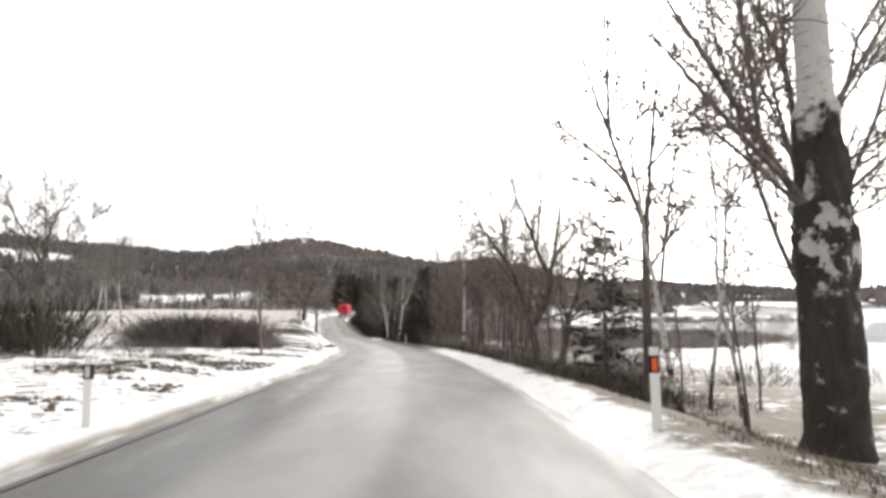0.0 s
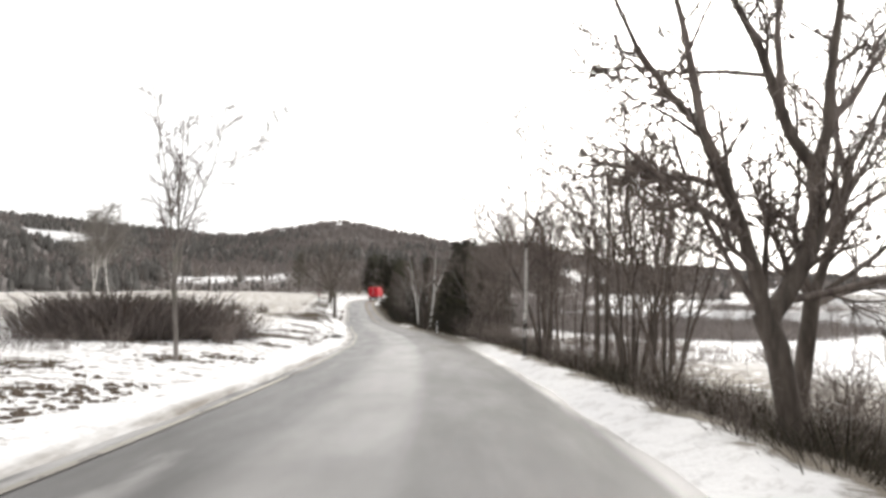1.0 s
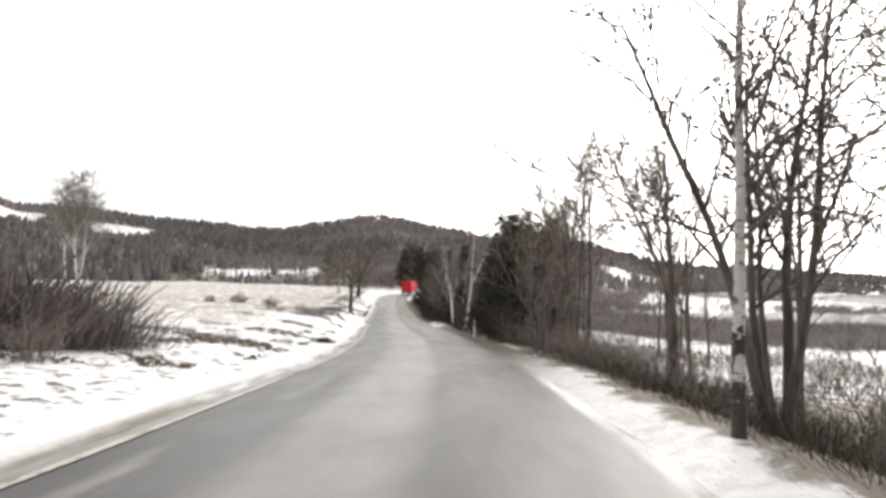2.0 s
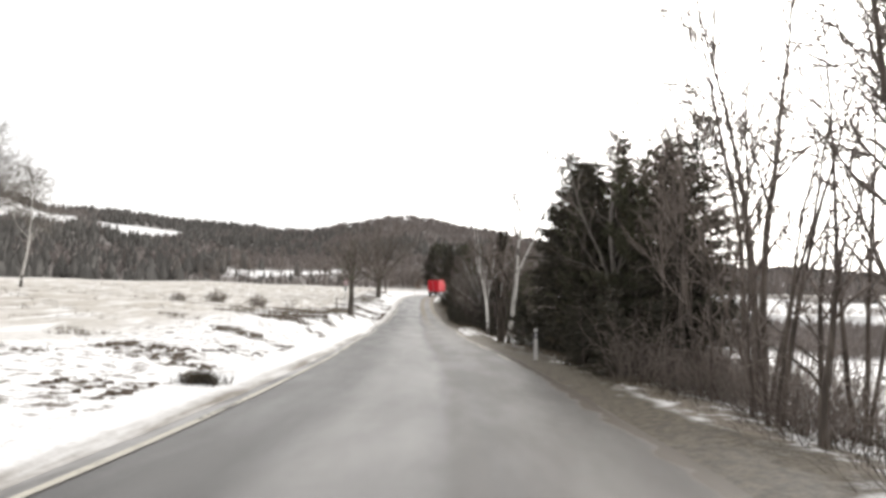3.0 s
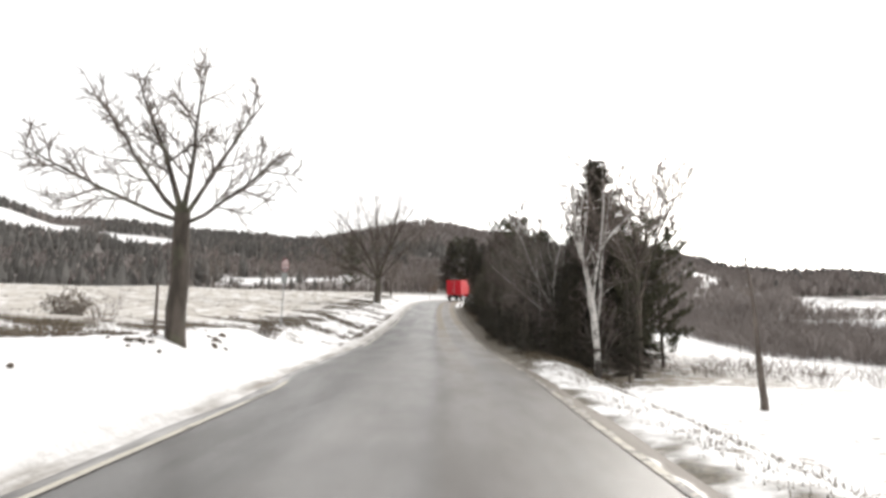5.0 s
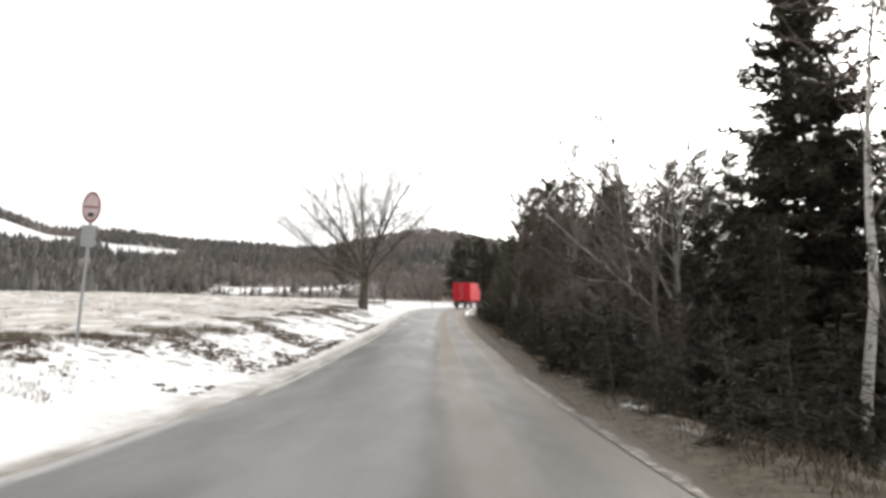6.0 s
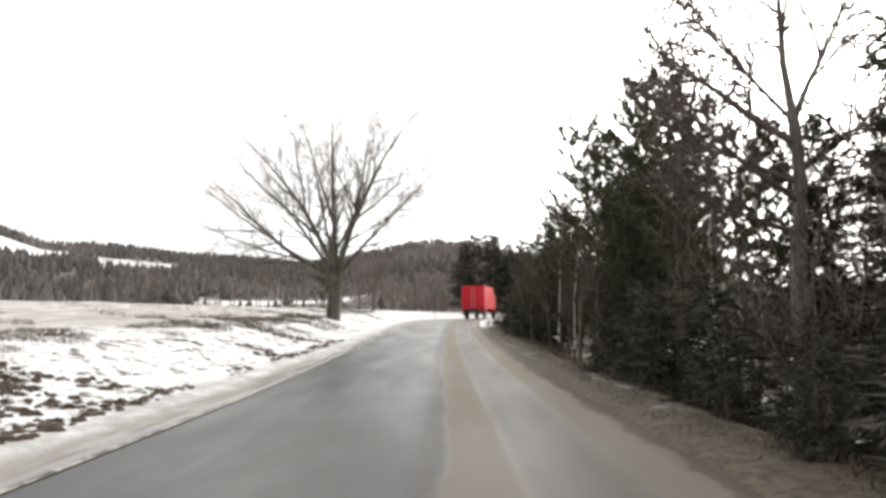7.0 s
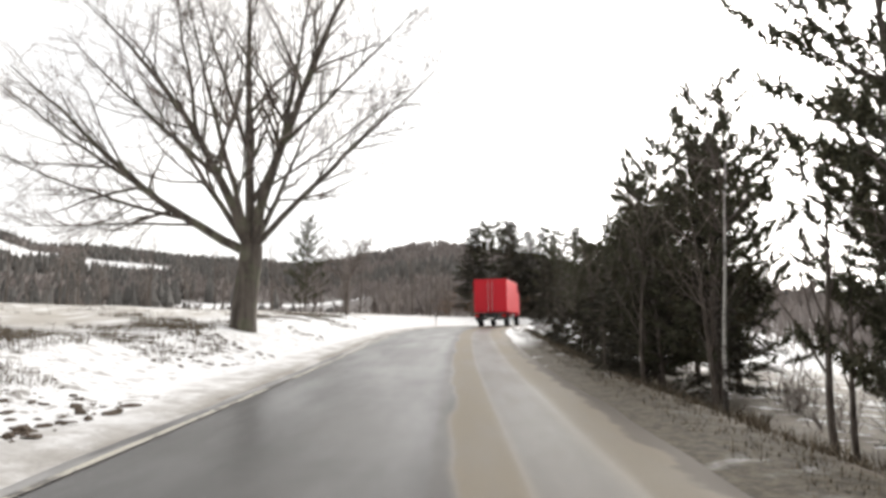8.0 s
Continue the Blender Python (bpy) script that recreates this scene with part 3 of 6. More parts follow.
def limb(rng, start, way, length, r0, r1, count, wobble, lift, out):
    """A bent branch of several joints. Returns its joints."""
    p, d = np.array(start, float), np.array(way, float)
    joints = [(p.copy(), d.copy(), r0)]
    for k in range(count):
        d = d + rng.normal(0, wobble, 3) + np.array([0, 0, lift])
        d /= np.linalg.norm(d)
        q = p + d * length / count
        ra, rb = r0 + (r1 - r0) * k / count, r0 + (r1 - r0) * (k + 1) / count
        out.append((*p, *q, ra, rb * 0.98))
        p = q
        joints.append((p.copy(), d.copy(), rb))
    return joints


def side_way(rng, d, angle, turn=None):
    helper = np.array([0, 0, 1.0]) if abs(d[2]) < 0.9 else np.array([1.0, 0, 0])
    a = np.cross(d, helper)
    a /= np.linalg.norm(a)
    b = np.cross(d, a)
    phi = rng.uniform(0, 2 * np.pi) if turn is None else turn
    return d * np.cos(angle) + (a * np.cos(phi) + b * np.sin(phi)) * np.sin(angle)


def bough_limbs(rng, boughs, crook, wood, thin):
    """Main limbs from rows of (name, parent, share of the parent's length, lean from upright, length, radii, rise)."""
    made, roots = {}, []
    for key, parent, at, tilt, length, r0, r1, rise, *turned in boughs:
        if parent:
            joints = made[parent]
            f = at * (len(joints) - 1)
            i = min(int(f), len(joints) - 2)
            p = joints[i][0] + (joints[i + 1][0] - joints[i][0]) * (f - i)
        else:
            p = np.zeros(3)
        az = radians(turned[0]) + rng.normal(0, 0.08) if turned else rng.normal(0, 0.25) if parent else 0.0
        bend = rise * (1 if tilt >= 0 else -1) if turned else math.copysign(rise, tilt)
        n = max(4, int(length / 0.55))
        joints = [(p, None, r0)]
        wander = np.zeros(3)
        for k in range(n):
            a = radians(tilt - bend * (k + 0.5) / n)
            d = np.array([math.sin(a) * math.cos(az), math.sin(a) * math.sin(az), math.cos(a)])
            wander = 0.45 * wander + rng.normal(0, crook, 3) * (0.0 if key == "heart" else 1.0)
            d = d + wander
            d /= np.linalg.norm(d)
            q = p + d * length / n
            ra, rb = r0 + (r1 - r0) * k / n, r0 + (r1 - r0) * (k + 1) / n
            (wood if r0 > 0.045 else thin).append((*p, *q, ra, rb * 0.99))
            p = q
            joints.append((p, d, rb))
        joints[0] = (joints[0][0], joints[1][1], r0)
        made[key] = joints
        if parent:
            roots.append((joints, length))
    return roots


def bare_tree(name, label, seed, height, radius, spread=0.8, first=0.3, stems=1, limbs=12, droop=0.0, fine=4, bark_mat=None, twig_mat=None, lean=(0, 0), fork=0.0, twigs=5, buds=0, flare=(0.28, 0.6), arms=3, gap=0.25, split=1, crook=0.08, boughs=(), thick=1.4):
    """A leafless tree: trunk and limbs in one part, twigs in another."""
    rng = np.random.default_rng(seed)
    wood, thin, roots = [], [], []
    if boughs:
        wood.append((0, 0, -0.6, 0, 0, 0.0, boughs[0][5] * 1.25, boughs[0][5]))
        roots += bough_limbs(rng, boughs, crook, wood, thin)
    for k in range(0 if boughs else stems):
        ang = 2 * np.pi * k / stems + rng.uniform(-0.5, 0.5)
        out = 0.0 if stems == 1 else rng.uniform(0.5, 1.4) * gap
        way = np.array([lean[0] + math.cos(ang) * out, lean[1] + math.sin(ang) * out, 1.0])
        way /= np.linalg.norm(way)
        foot = np.array([math.cos(ang), math.sin(ang), 0]) * (0.0 if stems == 1 else radius * 1.8)
        h, r = height * (1 if k == 0 else rng.uniform(0.72, 1.0)), radius * (1 if k == 0 else rng.uniform(0.6, 0.95))
        wood.append((*(foot - np.array([0, 0, 0.5])), *(foot + way * 0.3), r * 1.5, r * 1.12))
        if fork:
            low = limb(rng, foot + way * 0.3, way, height * fork, r * 1.12, r * 0.95, 4, 0.03 + 0.5 * (crook - 0.08), 0.02, wood)
            p, d, rr = low[-1]
            for j in range(arms):
                share = ((j * 0.618) % 1.0 + 0.15 * rng.uniform()) / 1.15
                w = side_way(rng, d, flare[0] + (flare[1] - flare[0]) * share, 2.4 * j + rng.uniform(-0.35, 0.35))
                long = (h - height * fork) * rng.uniform(0.85, 1.1)
                start = low[-1 - (j % 2)][0]
                ra = rr * (0.82 if j == 0 else rng.uniform(0.36, 0.56))
                arm = limb(rng, start, w, long, ra, 0.012, 10, crook, 0.022, wood)
                roots.append((arm, long))
                for again in range(split):
                    jj = 2 + int(rng.integers(0, 4))
                    q, dd, rq = arm[jj]
                    more = long * (1 - jj / 11) * rng.uniform(0.8, 1.05)
                    roots.append((limb(rng, q, side_way(rng, dd, rng.uniform(0.3, 0.6)), more, rq * 0.75, 0.011, 8, 0.09, 0.03, wood), more))
        else:
            roots.append((limb(rng, foot + way * 0.3, way, h, r * 1.12, 0.010, 12, 0.045, 0.02, wood), h))
    for joints, h in roots:
        lo = 0.22 if boughs else 0.1 if fork else first
        for k in range(limbs):
            f = lo + (0.98 - lo) * (k + rng.uniform(0, 0.9)) / limbs
            i = min(int(f * (len(joints) - 1)), len(joints) - 2)
            g = f * (len(joints) - 1) - i
            p = joints[i][0] * (1 - g) + joints[i + 1][0] * g
            d, r = joints[i][1], joints[i][2] * (1 - g) + joints[i + 1][2] * g
            ln = h * spread * (1 - 0.7 * (f - lo) / (1 - lo)) * rng.uniform(0.36, 0.66)
            rb = max(0.013, r * (0.5 if droop < 0.3 else 0.34))
            branch = limb(rng, p, side_way(rng, d, rng.uniform(0.45, 0.95)), ln, rb, 0.009, 6, 0.12, 0.05 - droop * 0.05, wood if rb > (0.018 if droop < 0.3 else 0.026) else thin)
            for m in range(twigs):
                j = 1 + int(rng.integers(0, len(branch) - 1))
                tl = ln * rng.uniform(0.3, 0.6)
                sub = limb(rng, branch[j][0], side_way(rng, branch[j][1], rng.uniform(0.4, 0.95)), tl, max(0.009, branch[j][2] * 0.6), 0.006, 4, 0.15, 0.04 - droop * 0.14, thin)
                for q in range(fine):
                    jj = int(rng.integers(1, len(sub)))
                    limb(rng, sub[jj][0], side_way(rng, sub[jj][1], rng.uniform(0.4, 0.9)), tl * rng.uniform(0.3, 0.7), 0.0065, 0.0045, 2, 0.2, 0.03 - droop * 0.3, thin)
    tree = tagged(new(name), label, "tree")
    tube_part("trunk", wood, bark_mat or M_BARK, tree)
    if thick != 1.0:
        thin = [(*s[:6], s[6] * thick, s[7] * thick) for s in thin]
    tube_part("crown", thin, twig_mat or M_TWIG, tree)
    if buds:
        ends = np.array(thin)[rng.integers(0, len(thin), buds)][:, 3:6]
        tagged(sprays("withered_foliage", rng, ends, np.full(buds, 0.12), M_TWIG, tree), kind="stuff")
    return tree


# heights, radii and roughness of two old boles
BIRCH_BOLE = ([-0.5, 0, 0.5, 2.5, 3.3, 3.9, 4.3, 5.1, 5.5, 9, 13.0], [0.62, 0.56, 0.44, 0.39, 0.46, 0.43, 0.32, 0.32, 0.26, 0.22, 0.15], [0.6, 0.6, 0.6, 0.7, 1.6, 1.6, 1.55, 1.5, 0.12, 0.12, 0.12])
FRUIT_BOLE = ([-0.5, 0, 0.3, 0.9, 1.4, 1.9, 2.3, 2.65], [0.34, 0.27, 0.205, 0.175, 0.185, 0.235, 0.22, 0.13], [0.6, 0.8, 0.8, 1.0, 1.5, 1.9, 1.9, 1.6])


def gnarled(material, parent, seed, height, shape, lean, rings, label):
    """A thick old bole with burls: dark furrowed foot, rough swellings and a neck."""
    sides = 36
    verts = []
    for i in range(rings):
        z = -0.5 + height * (i / (rings - 1)) ** 1.15
        r, rough = np.interp(z, shape[0], shape[1]), np.interp(z, shape[0], shape[2])
        for k in range(sides):
            a = 2 * np.pi * k / sides
            q = Vector((math.cos(a), math.sin(a), z * 0.8 + seed))
            lump = 0.3 * noise.noise(q * 1.8) + 0.16 * noise.noise(q * 4.2) + 0.08 * noise.noise(q * 10.0)
            rr = r * (1 + lump * rough)
            verts.append((rr * math.cos(a) + lean * z, rr * math.sin(a), z))
    faces = [(i * sides + k, i * sides + (k + 1) % sides, (i + 1) * sides + (k + 1) % sides, (i + 1) * sides + k) for i in range(rings - 1) for k in range(sides)]
    return raw("bole", verts, faces, material, parent, label)


def sprays(name, rng, centres, sizes, material, parent, ways=None, narrow=0.38):
    """Many small leaf-shaped blades, each folded along its middle."""
    n = len(centres)
    w = rng.normal(0, 1, (n, 3)) if ways is None else ways + rng.normal(0, 0.35, (n, 3))
    w /= np.linalg.norm(w, axis=1)[:, None]
    a = np.cross(w, rng.normal(0, 1, (n, 3)))
    a /= np.maximum(np.linalg.norm(a, axis=1), 1e-6)[:, None]
    b = np.cross(w, a)
    L = sizes[:, None]
    mid = centres + w * L * 0.45
    v = np.stack([centres, mid + a * L * narrow + b * L * 0.12, centres + w * L, mid - a * L * narrow + b * L * 0.12], 1).reshape(-1, 3)
    i = np.arange(n)[:, None] * 4
    return raw(name, v, i + np.array([[0, 1, 2, 3]]), material, parent, smooth=False)


def needle_tufts(name, rng, centres, sizes, material, parent, ways, slim=0.1):
    """Fine pointed slivers, each a tuft of needles."""
    n = len(centres)
    w = ways + rng.normal(0, 0.45, (n, 3))
    w /= np.linalg.norm(w, axis=1)[:, None]
    a = np.cross(w, rng.normal(0, 1, (n, 3)))
    a /= np.maximum(np.linalg.norm(a, axis=1), 1e-6)[:, None]
    half = a * (sizes * slim)[:, None]
    v = np.stack([centres - half, centres + half, centres + w * sizes[:, None]], 1).reshape(-1, 3)
    return raw(name, v, np.arange(n * 3).reshape(-1, 3), material, parent, smooth=False)


def conifer(name, label, seed, height, width, pine=False, bare=0.08, density=1.0, ragged=0.25):
    rng = np.random.default_rng(seed)
    wood, cent, size, ways = [], [], [], []
    trunk = limb(rng, (0, 0, -0.3), (rng.normal(0, 0.02), rng.normal(0, 0.02), 1), height + 0.3, 0.011 * height + 0.02, 0.012, 14, 0.012, 0.01, wood)
    whorls = int(height / 0.5)
    n = whorls * 6 if pine else int(150 * density * (height / 9) ** 0.7)
    for k in range(n):
        f = bare + (0.985 - bare) * ((k // 6 + rng.uniform(0, 0.3)) / whorls if pine else (k + rng.uniform()) / n)
        i = min(int(f * 14), 13)
        p = trunk[i][0] + (trunk[i + 1][0] - trunk[i][0]) * (f * 14 - i)
        shape = (1 - f) ** 0.75 if not pine else min(1.0, 0.5 + f) * (1 - f) ** 0.5 * 1.15
        ln = width * (0.1 + shape) * rng.uniform(1 - ragged * 1.6, 1 + ragged)
        ang = rng.uniform(0, 2 * np.pi)
        tilt = (0.2 + 0.4 * f) if pine else (-0.12 + 0.5 * f)
        way = np.array([math.cos(ang), math.sin(ang), tilt])
        way /= np.linalg.norm(way)
        joints = limb(rng, p, way, ln, 0.006 + 0.010 * ln, 0.004, 4, 0.07, 0.07 if pine else -0.015 + 0.03 * f, wood)
        pts = np.array([j[0] for j in joints])
        d = np.array(joints[-1][1])
        side = np.cross(d, (0, 0, 1))
        side /= np.linalg.norm(side)
        if pine:
            # brushes of needles on upturned side shoots, with gaps between them
            for q in range(max(3, int(4.0 * ln))):
                a = 4 * (1.0 if q == 0 else rng.uniform(0.3, 1.0))
                j = min(int(a), 3)
                c = pts[j] + (pts[j + 1] - pts[j]) * (a - j)
                shoot = d * rng.uniform(0.5, 0.9) + side * (0 if q == 0 else rng.choice([-1, 1]) * rng.uniform(0.4, 1.0)) + np.array([0, 0, rng.uniform(0.2, 0.7)])
                shoot /= np.linalg.norm(shoot)
                reach = rng.uniform(0.25, 0.6) * min(1.0, 0.4 + ln * 0.5)
                limb(rng, c, shoot, reach, 0.007, 0.003, 2, 0.05, 0.05, wood)
                m = int(60 * density * reach)
                cent.append(c + shoot * rng.uniform(0.15, 1.0, (m, 1)) * reach)
                ways.append(np.tile(shoot * 0.35, (m, 1)) + rng.normal(0, 0.45, (m, 3)))
                size.append(rng.uniform(0.11, 0.2, m))
            continue
        m = max(8, int(70 * ln * density))
        at = np.clip(rng.uniform(0.12, 1.0, m), 0, 1) * 4
        j = np.minimum(at.astype(int), 3)
        c = pts[j] + (pts[j + 1] - pts[j]) * (at - j)[:, None]
        sgn = rng.choice([-1, 1], m)[:, None]
        taper = (1.15 - at / 4)[:, None]
        cent.append(c + side * sgn * rng.uniform(0, 0.24, (m, 1)) * ln * taper + rng.normal(0, 0.05, (m, 3)))
        ways.append(d * 0.8 + side * sgn * 0.8 + np.array([0, 0, -0.28]))
        size.append(rng.uniform(0.12, 0.32, m))
    tree = tagged(new(name), label, "tree")
    tube_part("trunk", [w for w in wood if w[6] > (0.006 if pine else 0.009)], M_BARK, tree)
    needle_tufts("crown", rng, np.concatenate(cent), np.concatenate(size), M_PINE if pine else M_NEEDLE, tree, np.concatenate(ways), 0.16 if pine else 0.1)
    return tree


def shrub(name, label, seed, height, width, stems=16, leaf=0, leaf_mat=None, leaf_size=0.15):
    rng = np.random.default_rng(seed)
    bush = tagged(new(name), label, "shrub")
    thick, every = [], []
    for bunch in range(stems):
        thin = []
        for k in range(1):
            ang = 2 * np.pi * (bunch + rng.uniform(0, 1)) / stems
            foot = np.array([math.cos(ang), math.sin(ang), 0]) * width * 0.3 * rng.uniform(0, 1)
            way = np.array([math.cos(ang) * rng.uniform(0.05, 0.5), math.sin(ang) * rng.uniform(0.05, 0.5), 1])
            way /= np.linalg.norm(way)
            ln = height * rng.uniform(0.55, 1.05)
            r = rng.uniform(0.013, 0.026)
            stem = limb(rng, foot - np.array([0, 0, 0.3]), way, ln, r, 0.008, 5, 0.1, 0.03, thick)
            for m in range(5):
                j = int(rng.integers(1, len(stem)))
                tw = limb(rng, stem[j][0], side_way(rng, stem[j][1], rng.uniform(0.4, 1.1)), ln * rng.uniform(0.25, 0.55), max(0.009, stem[j][2] * 0.6), 0.006, 3, 0.16, 0.03, thin)
                for q in range(2):
                    jj = int(rng.integers(1, len(tw)))
                    limb(rng, tw[jj][0], side_way(rng, tw[jj][1], rng.uniform(0.4, 1.0)), ln * rng.uniform(0.1, 0.26), 0.008, 0.005, 1, 0.2, 0.02, thin)
        every += thin
    tagged(tube_part("brushwood", thick + every, M_TWIG, bush), kind="stuff")
    if leaf:
        ends = np.array(every)[rng.integers(0, len(every), leaf)][:, 3:6]
        tagged(sprays("foliage", rng, ends, rng.uniform(0.65, 1.3, leaf) * leaf_size, leaf_mat or M_LEAF, bush, None, 0.3), kind="stuff")
    return bush


def stand(ob, x, y, turn=0.0, sink=0.05):
    ob.matrix_basis = pose(x, y, ground_at(x, y) - sink, 0, 0, turn)
    return ob


def plant(ob, x, y, turn=0.0, size=1.0, tall=None, sink=0.05):
    """A copy of a plant at a place in the plan."""
    m = pose(x, y, ground_at(x, y) - sink, 0, 0, turn) @ Matrix.Diagonal((size, size, tall or size, 1))
    return copy_thing(ob, m)


# main limbs: name, parent, where along it, lean in degrees, length, radii, rise in degrees
OLD_BIRCH = [("heart", "", 0, 1, 12.5, 0.15, 0.1, 0), ("left", "heart", 0.27, -42, 5.0, 0.085, 0.014, 10), ("left_up", "left", 0.35, -12, 3.6, 0.046, 0.012, 0), ("left_low", "left", 0.08, -58, 2.8, 0.046, 0.012, 0), ("left_mid", "left", 0.2, -50, 3.0, 0.04, 0.012, 5),
             ("right", "heart", 0.4, 36, 3.6, 0.06, 0.012, 6), ("right_low", "heart", 0.3, 58, 2.6, 0.05, 0.012, -10), ("high", "heart", 0.55, -34, 3.4, 0.046, 0.012, -20), ("top", "heart", 0.66, 32, 3.2, 0.046, 0.012, -20), ("crown", "heart", 0.8, -26, 3.2, 0.046, 0.012, -15)]
FRUIT = [("trunk", "", 0, 2, 2.55, 0.24, 0.19, 2), ("left", "trunk", 0.97, -20, 2.75, 0.115, 0.05, 3, 5), ("left_up", "left", 0.8, 4, 2.3, 0.042, 0.016, 2, 0), ("left_out", "left", 0.98, -60, 1.5, 0.048, 0.018, 40, -8),
         ("left_low", "left_out", 0.2, -78, 1.1, 0.024, 0.01, -26, 5), ("right", "trunk", 0.94, 23, 1.4, 0.15, 0.09, 4, 0), ("right_up", "right", 0.97, -20, 1.6, 0.075, 0.026, -6, 0), ("right_out", "right", 0.7, 34, 0.7, 0.05, 0.016, 10, 20), ("tip_left", "right_up", 0.85, -66, 0.5, 0.02, 0.01, 20, 0),
         ("tip_right", "right_up", 1.0, 8, 0.8, 0.024, 0.01, 0, 0), ("stub", "right", 0.6, 40, 0.45, 0.05, 0.02, 30, 0), ("knob", "trunk", 0.88, -60, 0.3, 0.1, 0.06, 0, 0)]
TWO_STEM = [("trunk", "", 0, 5, 4.35, 0.145, 0.105, 0), ("left", "trunk", 0.99, 3, 6.0, 0.085, 0.012, 0, 0), ("right", "trunk", 0.98, 27, 5.4, 0.085, 0.014, 9, 0), ("arm", "right", 0.05, 70, 2.0, 0.034, 0.01, -20, 0),
            ("high", "right", 0.72, 82, 1.9, 0.026, 0.01, 6, 0), ("mid", "right", 0.4, 62, 1.2, 0.02, 0.01, 0, 0), ("twig", "left", 0.36, -18, 2.4, 0.034, 0.01, 0, 0), ("whip", "left", 0.62, -24, 1.4, 0.022, 0.01, 0, 20)]
LEANING_MAPLE = [("trunk", "", 0, -2, 1.55, 0.15, 0.135, 0, 0), ("left", "trunk", 0.98, -18, 4.8, 0.1, 0.014, -14, 5), ("left_low", "left", 0.22, -54, 1.9, 0.045, 0.012, 4, 10), ("left_mid", "left", 0.34, -74, 1.7, 0.036, 0.012, -8, -10), ("low", "left", 0.12, -52, 1.2, 0.03, 0.01, 0, 25), ("inner", "trunk", 0.99, 1, 1.9, 0.05, 0.014, 0, 0), ("inner_left", "trunk", 0.97, -32, 2.5, 0.035, 0.012, 26, 0), ("high", "left", 0.5, -12, 3.0, 0.045, 0.012, 4, -20),
                 ("stem", "trunk", 0.96, 50, 2.1, 0.12, 0.1, 46, 0), ("fork_left", "stem", 0.98, -24, 4.4, 0.08, 0.012, 6, 0), ("fork_right", "stem", 0.98, 15, 4.6, 0.08, 0.012, 14, 0), ("over", "fork_left", 0.3, -84, 2.2, 0.026, 0.01, -8, 0), ("right_thin", "stem", 0.3, 42, 2.4, 0.045, 0.012, 10, 0), ("right_out", "stem", 0.15, 78, 2.4, 0.04, 0.012, 4, -10), ("right_mid", "fork_right", 0.14, 56, 2.4, 0.045, 0.012, 10, 10), ("fork_in", "fork_left", 0.2, 8, 2.8, 0.04, 0.012, 0, 50)]
UPRIGHT_MAPLE = [("trunk", "", 0, 3, 2.3, 0.15, 0.12, 0, 0), ("stem", "trunk", 0.98, 26, 2.4, 0.08, 0.06, 6, 0), ("left", "trunk", 0.99, -10, 3.6, 0.06, 0.012, 4, 10), ("right", "stem", 0.96, 34, 3.2, 0.05, 0.012, 6, -15), ("right_low", "trunk", 0.97, 56, 3.6, 0.055, 0.012, 8, -10), ("right_out", "trunk", 0.93, 78, 3.2, 0.045, 0.012, 0, 20),
                 ("left_thin", "trunk", 0.95, -30, 2.4, 0.035, 0.012, 4, 25), ("fork", "stem", 0.4, 8, 3.4, 0.045, 0.012, 0, 30), ("far", "stem", 0.5, 54, 3.0, 0.04, 0.012, 6, 10), ("back", "stem", 0.8, 40, 3.0, 0.04, 0.012, 0, 70)]
FORKED_TREE = [("trunk", "", 0, 1, 4.4, 0.125, 0.1, 0, 0), ("left", "trunk", 0.99, -18, 5.6, 0.075, 0.012, 4, 5), ("left_out", "left", 0.22, -58, 2.8, 0.04, 0.01, -6, 10), ("left_in", "left", 0.45, -4, 3.2, 0.035, 0.01, 0, 40), ("right", "trunk", 0.99, 15, 5.6, 0.07, 0.012, 10, -5), ("right_out", "right", 0.3, 40, 2.8, 0.035, 0.01, 0, 10), ("low_left", "trunk", 0.8, -74, 1.7, 0.028, 0.01, -8, 0), ("low_right", "trunk", 0.74, 40, 2.4, 0.034, 0.01, 8, 0)]
LEANING_BIRCH = [("trunk", "", 0, -10, 2.4, 0.075, 0.055, 0, 0), ("left", "trunk", 0.99, -10, 5.6, 0.05, 0.01, 4, 10), ("right", "trunk", 0.97, 9, 4.0, 0.032, 0.009, 2, 0), ("side", "left", 0.35, -58, 1.6, 0.02, 0.008, -10, 0), ("fork", "left", 0.6, 14, 2.2, 0.022, 0.008, 0, 0)]
TALL_ASH = [("trunk", "", 0, -1, 6.4, 0.18, 0.11, 0), ("left", "trunk", 0.98, -40, 3.4, 0.05, 0.012, 5), ("top", "trunk", 1.0, 2, 5.0, 0.085, 0.012, 0), ("right", "trunk", 0.97, 27, 4.4, 0.065, 0.012, 4), ("side", "trunk", 0.78, -66, 3.4, 0.036, 0.01, -14), ("low", "trunk", 0.62, -74, 3.0, 0.032, 0.01, -16), ("far", "trunk", 0.82, 58, 3.2, 0.04, 0.01, 0), ("low_far", "trunk", 0.66, 70, 2.6, 0.03, 0.01, -12), ("fan", "trunk", 0.9, -52, 3.6, 0.045, 0.012, 8), ("fan_low", "trunk", 0.72, -58, 3.6, 0.038, 0.01, 10)]
